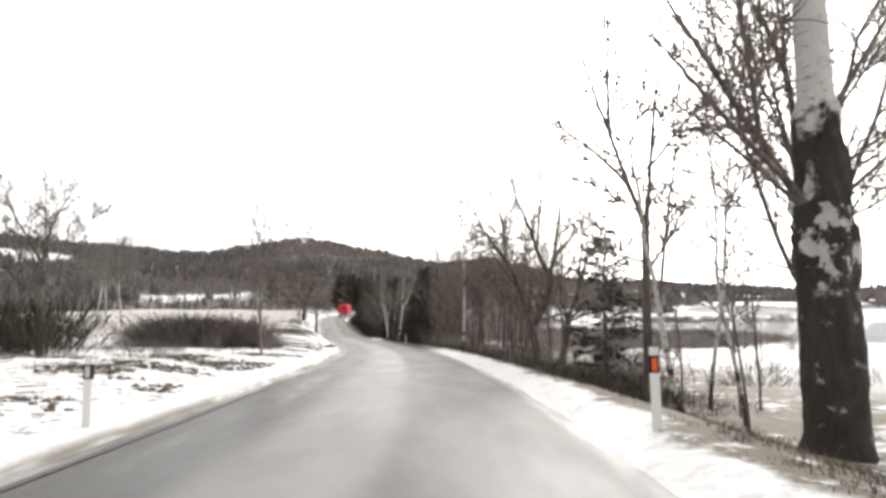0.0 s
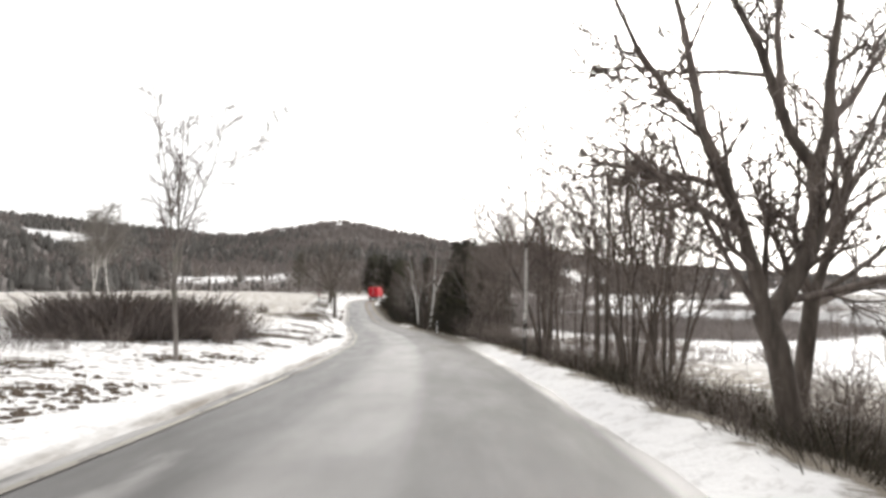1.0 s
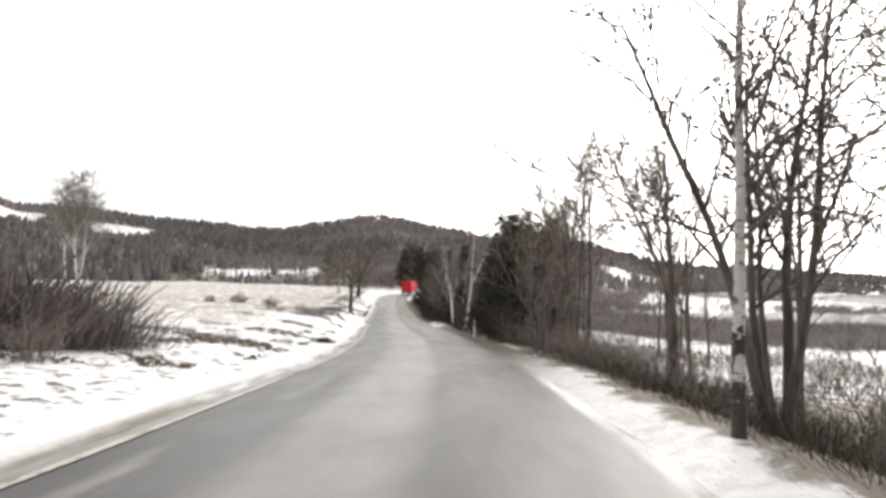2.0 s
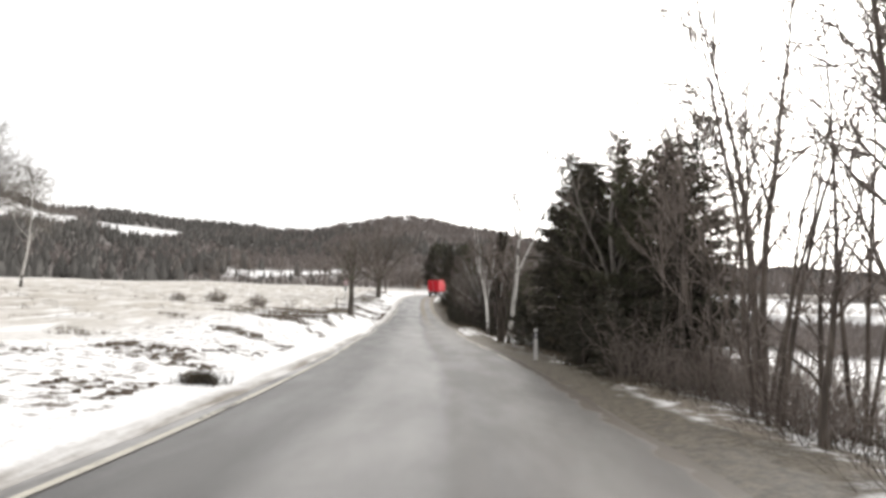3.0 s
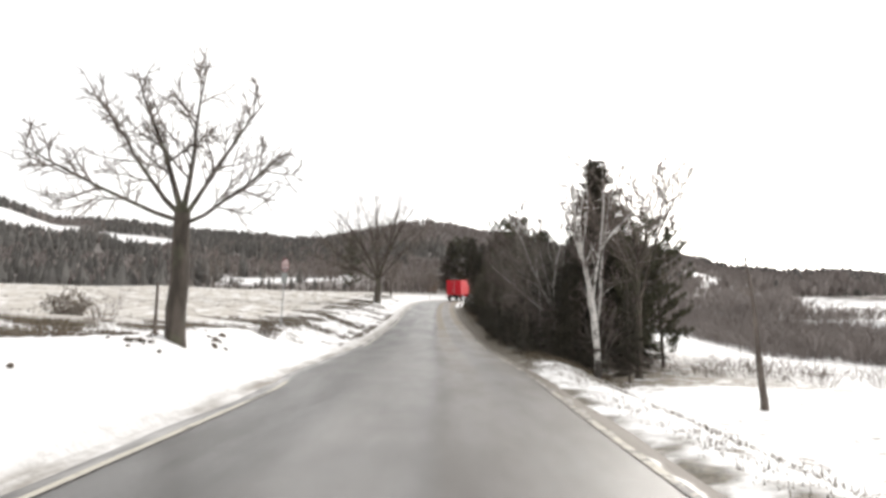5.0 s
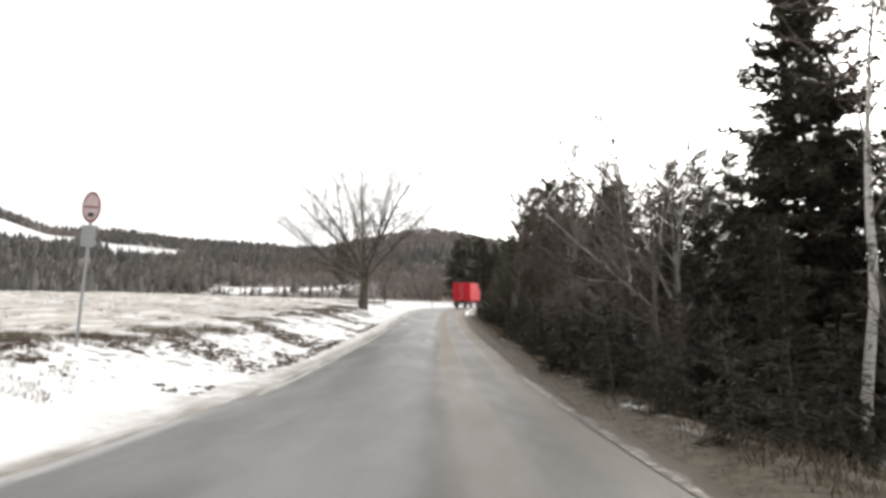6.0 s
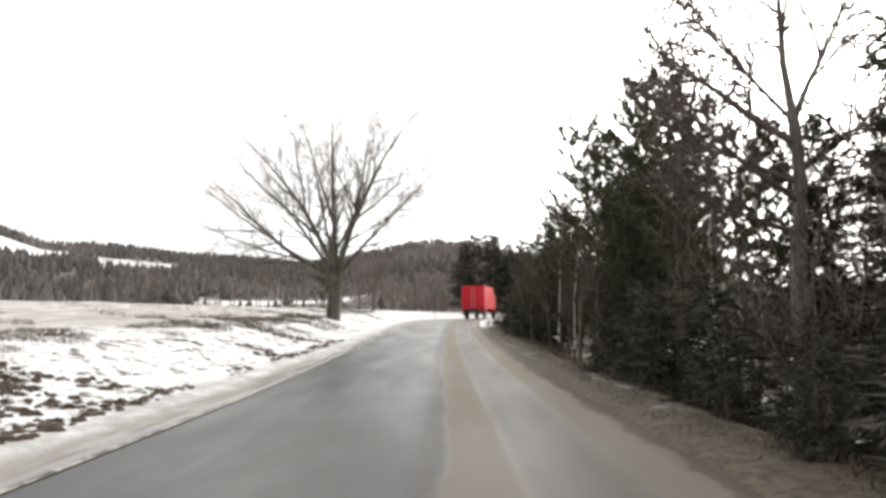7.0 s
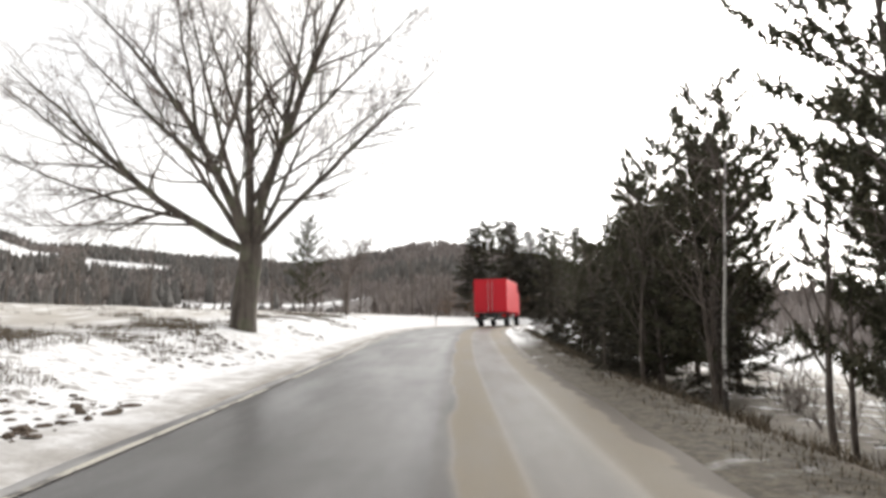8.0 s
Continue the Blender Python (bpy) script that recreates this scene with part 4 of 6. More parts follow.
SPREAD_BIRCH = [("trunk", "", 0, 1, 2.6, 0.1, 0.085, 0, 0), ("left", "trunk", 0.96, -56, 5.0, 0.055, 0.012, 10, 10), ("left_low", "trunk", 0.8, -64, 3.4, 0.036, 0.01, 6, -20), ("left_up", "trunk", 1.0, -28, 6.0, 0.06, 0.012, 0, 20), ("up", "trunk", 1.0, 2, 6.4, 0.065, 0.012, 0, 0), ("right", "trunk", 0.98, 30, 5.0, 0.05, 0.012, 4, -20), ("front", "trunk", 0.97, -38, 5.0, 0.05, 0.012, 4, 70), ("fork", "left_up", 0.3, -48, 3.6, 0.036, 0.01, 0, 30)]
BANK_TREE = [("trunk", "", 0, 2, 2.7, 0.22, 0.17, 0), ("a", "trunk", 0.96, -74, 3.4, 0.055, 0.014, 24), ("b", "trunk", 1.0, -48, 3.4, 0.065, 0.014, 14), ("c", "trunk", 1.0, -14, 3.3, 0.075, 0.014, 0), ("d", "trunk", 1.0, 9, 3.3, 0.07, 0.014, 0), ("e", "trunk", 0.97, 40, 3.2, 0.06, 0.014, 8), ("f", "trunk", 0.93, 68, 2.9, 0.05, 0.014, 16)]
# the lime's limbs also name the way they turn: degrees towards the road's start
LIME = [("trunk", "", 0, 1, 3.1, 0.5, 0.43, 0, 0), ("low", "trunk", 0.96, -61, 11.4, 0.2, 0.02, 18, 22), ("low_out", "low", 0.24, -78, 7.0, 0.085, 0.016, 14, 20), ("droop", "low", 0.2, -90, 6.2, 0.06, 0.014, -4, 10), ("low_up", "low", 0.42, -57, 6.0, 0.085, 0.016, 4, 25),
        ("left", "trunk", 1.0, -18, 12.4, 0.22, 0.02, -30, 14), ("left_out", "left", 0.25, -50, 8.6, 0.11, 0.018, 6, 5), ("left_in", "left", 0.4, -14, 7.0, 0.09, 0.016, 0, 40), ("heart", "trunk", 1.0, -4, 12.8, 0.22, 0.02, 4, 0), ("heart_right", "heart", 0.14, 32, 8.6, 0.12, 0.018, 24, -20), ("heart_left", "heart", 0.3, -24, 7.4, 0.1, 0.018, 6, 30),
        ("right", "trunk", 0.98, 22, 13.2, 0.22, 0.02, -34, -44), ("right_out", "right", 0.34, 68, 7.0, 0.08, 0.016, 8, -30), ("right_low", "right", 0.2, 64, 6.4, 0.06, 0.014, 4, -20), ("right_up", "right", 0.3, 14, 8.0, 0.1, 0.018, 4, -30), ("right_far", "trunk", 0.99, 40, 11.4, 0.14, 0.018, -6, 20), ("left_far", "trunk", 0.98, -43, 11.0, 0.15, 0.018, 2, -25),
        ("front", "trunk", 0.97, -34, 9.5, 0.14, 0.018, 4, 75), ("back", "trunk", 0.98, 36, 9.5, 0.14, 0.018, 6, 80)]

# ---- single trees along the right of the first stretch ----
old_birch = bare_tree("old_birch", "thick old birch with burled black bark low on its trunk", 11, 15, 0.2, 0.6, 0.2, limbs=6, droop=0.35, bark_mat=M_BARK, twig_mat=M_TWIG_B, twigs=6, fine=4, crook=0.05, boughs=OLD_BIRCH)
gnarled(M_ROUGH, old_birch, 3.0, 13.0, BIRCH_BOLE, 0.012, 120, "thick bole with dark burls")
stand(old_birch, 0.5, 8.4)
stand(bare_tree("maple", "dark leafless maple with limbs fanning up from a short trunk", 10, 10.5, 0.14, 0.7, 0.3, limbs=12, crook=0.12, fork=0.27, twigs=7, fine=5, arms=5, flare=(0.2, 0.75)), 3.0, 11.6)
stand(bare_tree("roadside_tree", "slender dark leafless tree forking into two upright stems", 12, 9.8, 0.095, 0.62, 0.3, limbs=9, twigs=6, fine=4, crook=0.05, boughs=FORKED_TREE), 0.85, 14.75)
stand(bare_tree("young_birch", "leaning young white birch dividing into two thin stems", 13, 8.5, 0.04, 0.45, 0.35, limbs=12, twigs=6, droop=0.6, bark_mat=M_BIRCH, twig_mat=M_TWIG_B, crook=0.04, boughs=LEANING_BIRCH), 0.3, 12.2)
stand(bare_tree("young_birch", "leaning young white birch among scrub on the verge", 14, 9, 0.04, 0.45, 0.35, limbs=18, twigs=6, droop=0.6, bark_mat=M_BIRCH, twig_mat=M_TWIG_B, lean=(-0.1, 0.05)), 1.6, 12.0)
stand(bare_tree("young_birch", "leaning young white birch among scrub on the verge", 15, 8.5, 0.05, 0.55, 0.35, limbs=18, twigs=6, droop=0.6, bark_mat=M_BIRCH, twig_mat=M_TWIG_B, lean=(0.12, 0.05)), 2.4, 14.5)
stand(bare_tree("maple", "broad dark leafless maple with seed clusters beside the ditch", 16, 7.6, 0.16, 1.0, 0.3, limbs=8, twigs=5, fine=4, buds=60, crook=0.09, boughs=UPRIGHT_MAPLE), 1.95, 23.2)
stand(bare_tree("maple", "leafless maple with a low fork leaning out beside the ditch", 17, 7.2, 0.08, 0.8, 0.3, limbs=8, twigs=5, fine=4, buds=130, crook=0.08, boughs=LEANING_MAPLE), 0.26, 21.0)
stand(bare_tree("roadside_tree", "many-stemmed leafless alder in the roadside thicket", 18, 8.0, 0.045, 0.6, 0.2, stems=9, limbs=14, gap=0.24, twigs=4, thick=1.2), 2.6, 30.5)
stand(bare_tree("roadside_tree", "many-stemmed leafless alder in the roadside thicket", 19, 6.6, 0.042, 0.6, 0.2, stems=5, limbs=12, gap=0.24, twigs=4, thick=1.2), 1.7, 26.8, 60)
for n, (ax, ay, ah, ar, lean) in enumerate(((1.77, 30.4, 7.2, 0.06, 0.0), (1.6, 28.9, 6.6, 0.045, -0.1), (1.5, 28.0, 7.0, 0.05, -0.06), (1.6, 27.3, 6.2, 0.042, 0.03), (2.4, 32.6, 6.8, 0.05, 0.04))):
    stand(bare_tree("roadside_tree", "slender dark leafless alder with fine upright twigs", 130 + n, ah, ar, 0.45, 0.3, limbs=13, twigs=4, fine=3, lean=(lean, 0.0), crook=0.05), ax, ay)
stand(bare_tree("birch", "white birch with a fine drooping crown at the road edge", 20, 8.6, 0.07, 0.65, 0.22, limbs=24, droop=0.8, bark_mat=M_BIRCH, twig_mat=M_TWIG_B, twigs=6), 0.9, 35.5)
stand(bare_tree("roadside_tree", "clump of dark leafless stems behind the birch", 21, 7.0, 0.07, 0.55, 0.25, stems=5, limbs=13, gap=0.2, twigs=6), 1.9, 36.4)
stand(bare_tree("roadside_tree", "thin straight leafless tree in the thicket", 22, 7.5, 0.06, 0.5, 0.3, limbs=16), 3.0, 35.6)
stand(bare_tree("roadside_tree", "pair of tall dark leafless alders in scrub", 23, 8.4, 0.085, 0.5, 0.35, stems=4, limbs=16, gap=0.12), 4.3, 53.2)
for n, (ax, ay, ah, ar) in enumerate(((2.75, 53.1, 2.6, 0.05), (3.3, 52.4, 3.2, 0.04), (3.0, 55.2, 2.4, 0.035), (3.7, 54.6, 3.4, 0.045), (3.2, 57.0, 2.6, 0.03))):
    stand(bare_tree("sapling", "dark bare alder stem with crooked low branches in snow", 120 + n, ah, ar, 0.7, 0.12, limbs=8, twigs=3, fine=2, crook=0.1), ax, ay)
stand(bare_tree("roadside_tree", "tall dark leafless alder leaning over scrub", 24, 9.8, 0.085, 0.5, 0.35, stems=3, limbs=18, gap=0.07), 4.9, 58.8)
stand(bare_tree("roadside_tree", "thin leafless tree in front of the conifers", 26, 7.6, 0.06, 0.45, 0.3, stems=2, limbs=16, gap=0.06), 4.3, 61.6)
stand(bare_tree("roadside_tree", "spreading leafless tree over the verge", 25, 7.5, 0.12, 0.9, 0.3, limbs=14, fork=0.3, twigs=6), 4.6, 45.5)

for n, (ax, ay, ah) in enumerate(((1.2, 11.4, 3.2), (2.1, 12.9, 3.8), (3.2, 13.7, 4.4), (1.5, 14.2, 2.8), (2.7, 11.0, 3.4), (0.9, 16.4, 3.0))):
    stand(bare_tree("sapling", "thin bare sapling in the snow beside the ditch", 110 + n, ah, 0.028, 0.5, 0.3, limbs=8, twigs=3, fine=2, bark_mat=M_ASH if n % 2 else M_BARK, twig_mat=M_TWIG_B), ax, ay)
for n, (ax, ay, ah) in enumerate(((3.0, 54.6, 5.0), (3.9, 56.5, 6.4), (4.5, 55.0, 6.2), (3.4, 57.8, 5.5))):
    stand(bare_tree("roadside_tree", "cluster of thin leafless alder stems in the thicket", 44 + n, ah, 0.04, 0.5, 0.25, stems=3, limbs=9, gap=0.2, twigs=3, fine=2, thick=1.0), ax, ay, 70 * n)

stand(bare_tree("roadside_tree", "grey forked tree trunk standing between the conifers", 49, 8.0, 0.13, 0.5, 0.3, limbs=9, fork=0.3, twigs=4, fine=3, arms=3, flare=(0.12, 0.45), bark_mat=M_ASH), 4.3, 66.5)

# ---- fruit tree, birches and old trees along the later stretch ----
fruit_tree = bare_tree("fruit_tree", "old twisted fruit tree with a hollow dark trunk beside a fence", 31, 7.0, 0.2, 0.6, 0.3, limbs=8, twigs=4, fine=4, buds=240, crook=0.07, thick=1.6, bark_mat=M_DARK_BARK, boughs=FRUIT)
gnarled(M_DARK_BARK, fruit_tree, 7.0, 3.15, FRUIT_BOLE, 0.02, 50, "twisted dark bole with swollen burrs")
stand(fruit_tree, 2.52, 83.4)
stand(bare_tree("birch", "tall sparse white birch dividing into two stems beside the fruit tree", 32, 10.0, 0.16, 0.5, 0.3, limbs=7, twigs=3, fine=3, droop=0.3, bark_mat=M_BIRCH, twig_mat=M_TWIG_B, buds=40, crook=0.035, thick=1.6, boughs=TWO_STEM), 2.86, 83.1)
stand(bare_tree("birch", "pale birch splitting into several upright stems", 33, 9.6, 0.12, 0.35, 0.25, limbs=9, fork=0.26, droop=0.2, bark_mat=M_BIRCH, twig_mat=M_TWIG_B, twigs=4, arms=4, flare=(0.08, 0.26)), 3.7, 104.6)
stand(bare_tree("roadside_tree", "leafless tree overhanging the verge", 30, 10.0, 0.13, 0.9, 0.3, limbs=12, fork=0.3, twigs=5, arms=4, bark_mat=M_MOSSY), 6.4, 108.6)
stand(bare_tree("roadside_tree", "small crooked dead tree in the snowy meadow", 34, 4.6, 0.09, 0.5, 0.4, limbs=6, twigs=2, fine=2), 6.5, 97.9)
stand(bare_tree("verge_tree", "leafless round-headed tree on the snowy bank", 35, 6.4, 0.2, 0.75, 0.3, limbs=11, twigs=5, fine=3, thick=1.7, bark_mat=M_MOSSY, crook=0.06, boughs=BANK_TREE), -7.6, 94.2)
stand(bare_tree("lime_tree", "large old leafless lime tree with a wide fan of limbs", 38, 15.5, 0.45, 0.75, 0.3, limbs=15, twigs=6, fine=3, thick=1.2, bark_mat=M_MOSSY, crook=0.05, boughs=LIME), -11.2, 166.2)
stand(bare_tree("verge_tree", "small leafless tree near the bend", 39, 6.0, 0.15, 0.8, 0.3, limbs=12, fork=0.35, twigs=5), -11.4, 189.5)
stand(bare_tree("verge_tree", "slim leafless ash with upright limbs on the verge", 40, 7.4, 0.06, 0.4, 0.3, limbs=8, fork=0.25, twigs=4, fine=3, arms=5, flare=(0.05, 0.34), bark_mat=M_ASH, twig_mat=M_TWIG_B), -9.9, 33.2)
stand(bare_tree("verge_tree", "dark crooked leafless tree rising from low scrub", 41, 6.6, 0.13, 0.6, 0.3, limbs=13, fork=0.35, twigs=5, buds=260, thick=1.6), -17.8, 27.8)
pale_birch = stand(bare_tree("field_birch", "pale birch with a fine rounded crown in the field", 42, 10.5, 0.12, 0.75, 0.35, limbs=38, droop=0.7, bark_mat=M_BIRCH, twig_mat=M_ASH, twigs=9, thick=1.9), -32.5, 90.0)
tagged(pale_birch, group="field birches")
for bx, by, bt, bs in ((-35.5, 94, 70, 0.95), (-41.5, 109, 200, 1.05)):
    plant(pale_birch, bx, by, bt, bs)

stand(bare_tree("birch", "pale birch with wide spreading limbs in front of dark conifers", 58, 9.5, 0.075, 0.7, 0.3, limbs=12, droop=0.2, bark_mat=M_BIRCH, twig_mat=M_ASH, twigs=6, fine=4, thick=1.6, crook=0.06, boughs=SPREAD_BIRCH), 4.6, 119.6)
# slim birches standing among the conifers
for n, (bx, by, bh, br, bl) in enumerate(((4.4, 123.1, 8.0, 0.06, -0.03), (5.4, 112.6, 10.5, 0.10, 0.03), (4.2, 135.8, 9.5, 0.06, 0.24), (5.6, 126.2, 9.0, 0.05, 0.02), (3.3, 157.6, 8.0, 0.05, 0.0), (5.3, 140.5, 10.0, 0.08, 0.0), (2.9, 150.6, 5.0, 0.05, 0.06))):
    stand(bare_tree("birch", "slim white birch standing among dark conifers", 60 + n, bh, br, 0.5, 0.4, limbs=10, droop=0.4, bark_mat=M_BIRCH, twig_mat=M_TWIG_B, twigs=4, fine=3, lean=(bl, 0.0)), bx, by)

stand(bare_tree("tall_ash", "tall bare grey tree rising above the conifers", 59, 13.0, 0.16, 0.9, 0.3, limbs=12, twigs=6, fine=4, droop=0.3, bark_mat=M_ASH, twig_mat=M_TWIG_B, thick=1.9, crook=0.05, boughs=TALL_ASH), 4.2, 133.4)

# ---- conifers ----
spruces = [conifer("spruce", "dark green spruce with branches down to the ground", 70 + k, 9.0, 1.9, False, 0.02 + 0.05 * k, 1.0) for k in range(3)]
pines = [conifer("pine", "dark green Scots pine with bare lower trunk", 80 + k, 9.0, 2.1, True, 0.14 - 0.03 * k, 1.5, 0.4) for k in range(3)]
for ob in spruces + pines:
    tagged(ob, group="roadside conifers")
stand(spruces[0], 8.6, 118.5)
stand(conifer("spruce", "tall dark spruce with sweeping branches beside the road", 74, 11.4, 2.8, False, 0.03, 1.9), 6.6, 115.8, 120)
stand(spruces[1], 4.3, 72.6, 30)
stand(conifer("spruce", "broad dark spruce with branches sweeping down beside the fence", 79, 9.8, 3.1, False, 0.02, 1.8), 5.6, 77.3, 30)
stand(spruces[2], 5.2, 69.3, 80)
stand(pines[0], 5.4, 147.2, 10)
plant(pines[0], 4.6, 65.6, 10, 0.76)
stand(pines[1], 4.5, 146.0, 90)
stand(pines[2], 7.0, 152.6, 200)
stand(conifer("spruce", "dense dark spruce with a feathery pointed top", 77, 8.7, 2.6, False, 0.05, 1.8), 5.7, 129.9, 200)
stand(conifer("young_spruce", "thin ragged young conifer in the thicket", 88, 5.4, 1.45, False, 0.14, 0.75, 0.45), 1.5, 18.3)
SPRUCE_AT = [(4.3, 114.6, 0.55), (4.6, 116.6, 0.6), (2.9, 162.6, 0.62), (2.6, 166.0, 0.6), (3.9, 160.4, 0.82), (4.6, 164.0, 0.85), (5.6, 152.8, 0.9), (4.2, 75.6, 0.85), (5.4, 74.6, 0.95), (3.9, 68.0, 0.8), (7.4, 71.0, 1.0), (5.7, 117.3, 0.84), (4.6, 118.2, 0.62), (4.2, 124.0, 0.5), (6.5, 122.0, 0.8),
             (3.6, 127.4, 0.55), (6.6, 127.0, 0.85), (4.4, 133.5, 0.7), (7.6, 132.0, 0.95), (4.4, 108.2, 0.34), (5.3, 106.2, 0.42), (7.9, 86.2, 0.24), (5.8, 137.0, 0.62), (8.4, 125.0, 1.0), (3.5, 130.5, 0.6), (4.0, 113.2, 0.5), (9.5, 121, 0.9), (3.4, 121.5, 0.4), (5.2, 63.8, 0.8), (6.6, 66.6, 0.9), (6.2, 64.2, 0.9), (6.2, 72.4, 0.95), (5.0, 67.4, 0.75), (6.2, 69.8, 0.85), (5.2, 124.6, 0.62), (7.4, 128.8, 1.05), (4.6, 127.6, 0.6), (9.0, 130.0, 1.15)]
for n, (cx, cy, cs) in enumerate(SPRUCE_AT):
    plant(spruces[n % 3], cx + (0.4 if cy > 110 else 0.0), cy, 47 * n, cs)
PINE_AT = [(7.5, 113.6, 0.78), (9.6, 115.0, 0.9), (5.6, 129.2, 0.92), (5.0, 134.6, 0.74), (5.6, 65.2, 0.72), (3.6, 68.4, 0.6), (5.6, 77.0, 0.6), (6.6, 141.5, 0.95), (4.7, 141.6, 1.18), (5.5, 145.0, 1.25), (4.2, 150.6, 0.85), (6.0, 153.2, 0.92), (6.8, 149.0, 1.05), (7.0, 156.5, 0.9), (8.6, 157.0, 1.05), (2.7, 160.9, 0.62),
           (3.2, 163.0, 0.62), (2.2, 163.8, 0.6), (3.6, 159.6, 0.98), (3.8, 165.5, 0.78), (5.4, 162.2, 0.9), (2.6, 168.0, 0.55), (5.0, 169.0, 1.05), (3.0, 172.5, 0.6), (5.5, 172.0, 0.8), (4.0, 176.5, 0.66), (6.5, 177.0, 0.85), (5.0, 181.0, 0.7), (8.0, 182.0, 0.9)]
for n, (cx, cy, cs) in enumerate(PINE_AT):
    plant(pines[n % 3], cx + (0.2 if cy > 135 else 0.0), cy, 61 * n, cs)
plant(pines[1], 4.3, 152.2, 140, 1.0, 1.27)
plant(pines[0], 5.0, 150.0, 20, 0.9)
# young low conifers along the verge
young = [conifer("young_spruce", "low young spruce at the edge of the verge", 84 + k, 2.6, 0.75, False, 0.02, 0.75) for k in range(2)]
stand(young[0], 2.9, 76.6)
stand(young[1], 4.0, 111.0)
for ob in young:
    tagged(ob, group="young spruces")
rng = np.random.default_rng(8)
for n in range(70):
    cy = rng.uniform(61, 70) if n < 14 else rng.uniform(107, 137) if n < 60 else rng.uniform(157, 182)
    px = float(np.interp(cy, LINE[:310, 1], LINE[:310, 0])) + HALF + rng.uniform(1.4, 3.0)
    cs = rng.uniform(0.14, 0.28)
    plant(young[n % 2], px, cy, 53 * n, cs * 4.2, cs * 3.4)
plant(pines[0], -24.0, 228.0, 0, 1.3, 1.45)
# the tall dark group beyond the bend
for n, (cx, cy, cs) in enumerate(((3.4, 227, 1.45), (6.5, 230, 1.35), (10, 226, 1.3), (13, 231, 1.45), (17, 228, 1.25), (-1.4, 230, 1.4), (21, 231, 1.4), (9, 200, 0.7), (12, 197, 0.9), (15, 203, 1.0), (1.2, 232, 1.5), (4.8, 233, 1.5), (8.2, 229, 1.4), (5.6, 205, 0.75), (7.6, 208, 0.9))):
    plant(pines[n % 3] if n % 4 == 2 else spruces[n % 3], cx, cy, 33 * n, cs * 1.35, cs)

# pale bare bushes mixed with the conifers
pale = bare_tree("bare_bush", "pale bare bush with fine upright twigs between conifers", 98, 4.5, 0.04, 0.7, 0.15, stems=5, limbs=9, gap=0.3, twigs=4, fine=2, bark_mat=M_ASH, twig_mat=M_TWIG_B, thick=1.6)
tagged(pale, group="pale bushes")
stand(pale, 4.2, 128.0)
for n, (px, py, ps) in enumerate(((3.6, 128.5, 0.6), (4.0, 123.5, 0.65), (3.4, 133.0, 0.5), (2.6, 170.0, 0.6), (3.2, 117.0, 0.6), (3.9, 118.6, 0.85), (2.9, 121.0, 0.6), (3.4, 124.8, 0.8), (3.0, 130.6, 0.75), (3.7, 135.0, 0.6), (5.0, 110.0, 0.8))):
    plant(pale, px, py, 65 * n, ps)

# ---- scrub ----
scrubs = [shrub("scrub", "tangled leafless brushwood growing out of the snow", 90 + k, 1.9, 1.7, 14) for k in range(3)]
for k, ob in enumerate(scrubs):
    tagged(ob, group="roadside scrub")
    stand(ob, 2.2 + 0.8 * k, 17.0 + 2.3 * k)
rng = np.random.default_rng(5)
SCRUB = []
for n in range(36):  # thicket along the right of the first stretch
    SCRUB.append((rng.uniform(2.2, 6.5), rng.uniform(19, 62), rng.uniform(0.35, 1.05)))
for n in range(12):  # brush on the left field edge
    SCRUB.append((rng.uniform(-12.5, -7.0), rng.uniform(40, 48), rng.uniform(0.45, 0.85)))
for n in range(4):
    SCRUB.append((rng.uniform(-8.5, -6.5), rng.uniform(52, 56), rng.uniform(0.2, 0.35)))
for n in range(30):  # low brush right behind the snowy verge
    SCRUB.append((rng.uniform(1.1, 2.8), rng.uniform(15, 46), rng.uniform(0.2, 0.5)))
for n in range(14):  # thicket close to the verge
    SCRUB.append((rng.uniform(1.9, 3.0), rng.uniform(41, 61), rng.uniform(0.4, 0.7)))
for n in range(16):  # tall tangle beside the muddy verge
    SCRUB.append((rng.uniform(1.7, 4.5), rng.uniform(46, 61), rng.uniform(0.55, 1.0)))
for n in range(22):  # low brush under the conifers
    SCRUB.append((rng.uniform(2.4, 4.0) + 2.5, rng.uniform(112, 175), rng.uniform(0.5, 0.9)))
for n in range(9):
    SCRUB.append((rng.uniform(-17, -9), rng.uniform(28, 38), rng.uniform(0.3, 0.6)))
valley = np.random.default_rng(9)
for n in range(8):  # brush in the valley on the right
    SCRUB.append((valley.uniform(22, 75), valley.uniform(40, 190), valley.uniform(0.9, 1.9)))
for n, (off, sy, size) in enumerate(SCRUB):
    px = float(np.interp(sy, LINE[:260, 1], LINE[:260, 0]))
    plant(scrubs[n % 3], px + (off + HALF if off > 0 else off), sy, 70 * n, size)
field_bush = shrub("field_bush", "low rounded brown bush in the snowy field", 94, 1.2, 2.6, 30, leaf=1500, leaf_mat=M_BUSH, leaf_size=0.09)
tagged(field_bush, group="field bushes")
stand(field_bush, -21.8, 106.6)
for n, (bx, by, size) in enumerate(((-18.4, 108.4, 0.95), (-24.5, 104.5, 0.7), (-9.6, 108, 0.6))):
    plant(field_bush, bx, by, 40 * n, size)
beech = shrub("beech_bush", "beech bush holding withered red-brown leaves", 95, 3.2, 2.6, 18, leaf=500)
stand(beech, -1.0, 214)
for bx, by, size in ((2.5, 216, 1.2), (-4.5, 215, 0.9)):
    plant(beech, bx, by, 80 * bx, size)

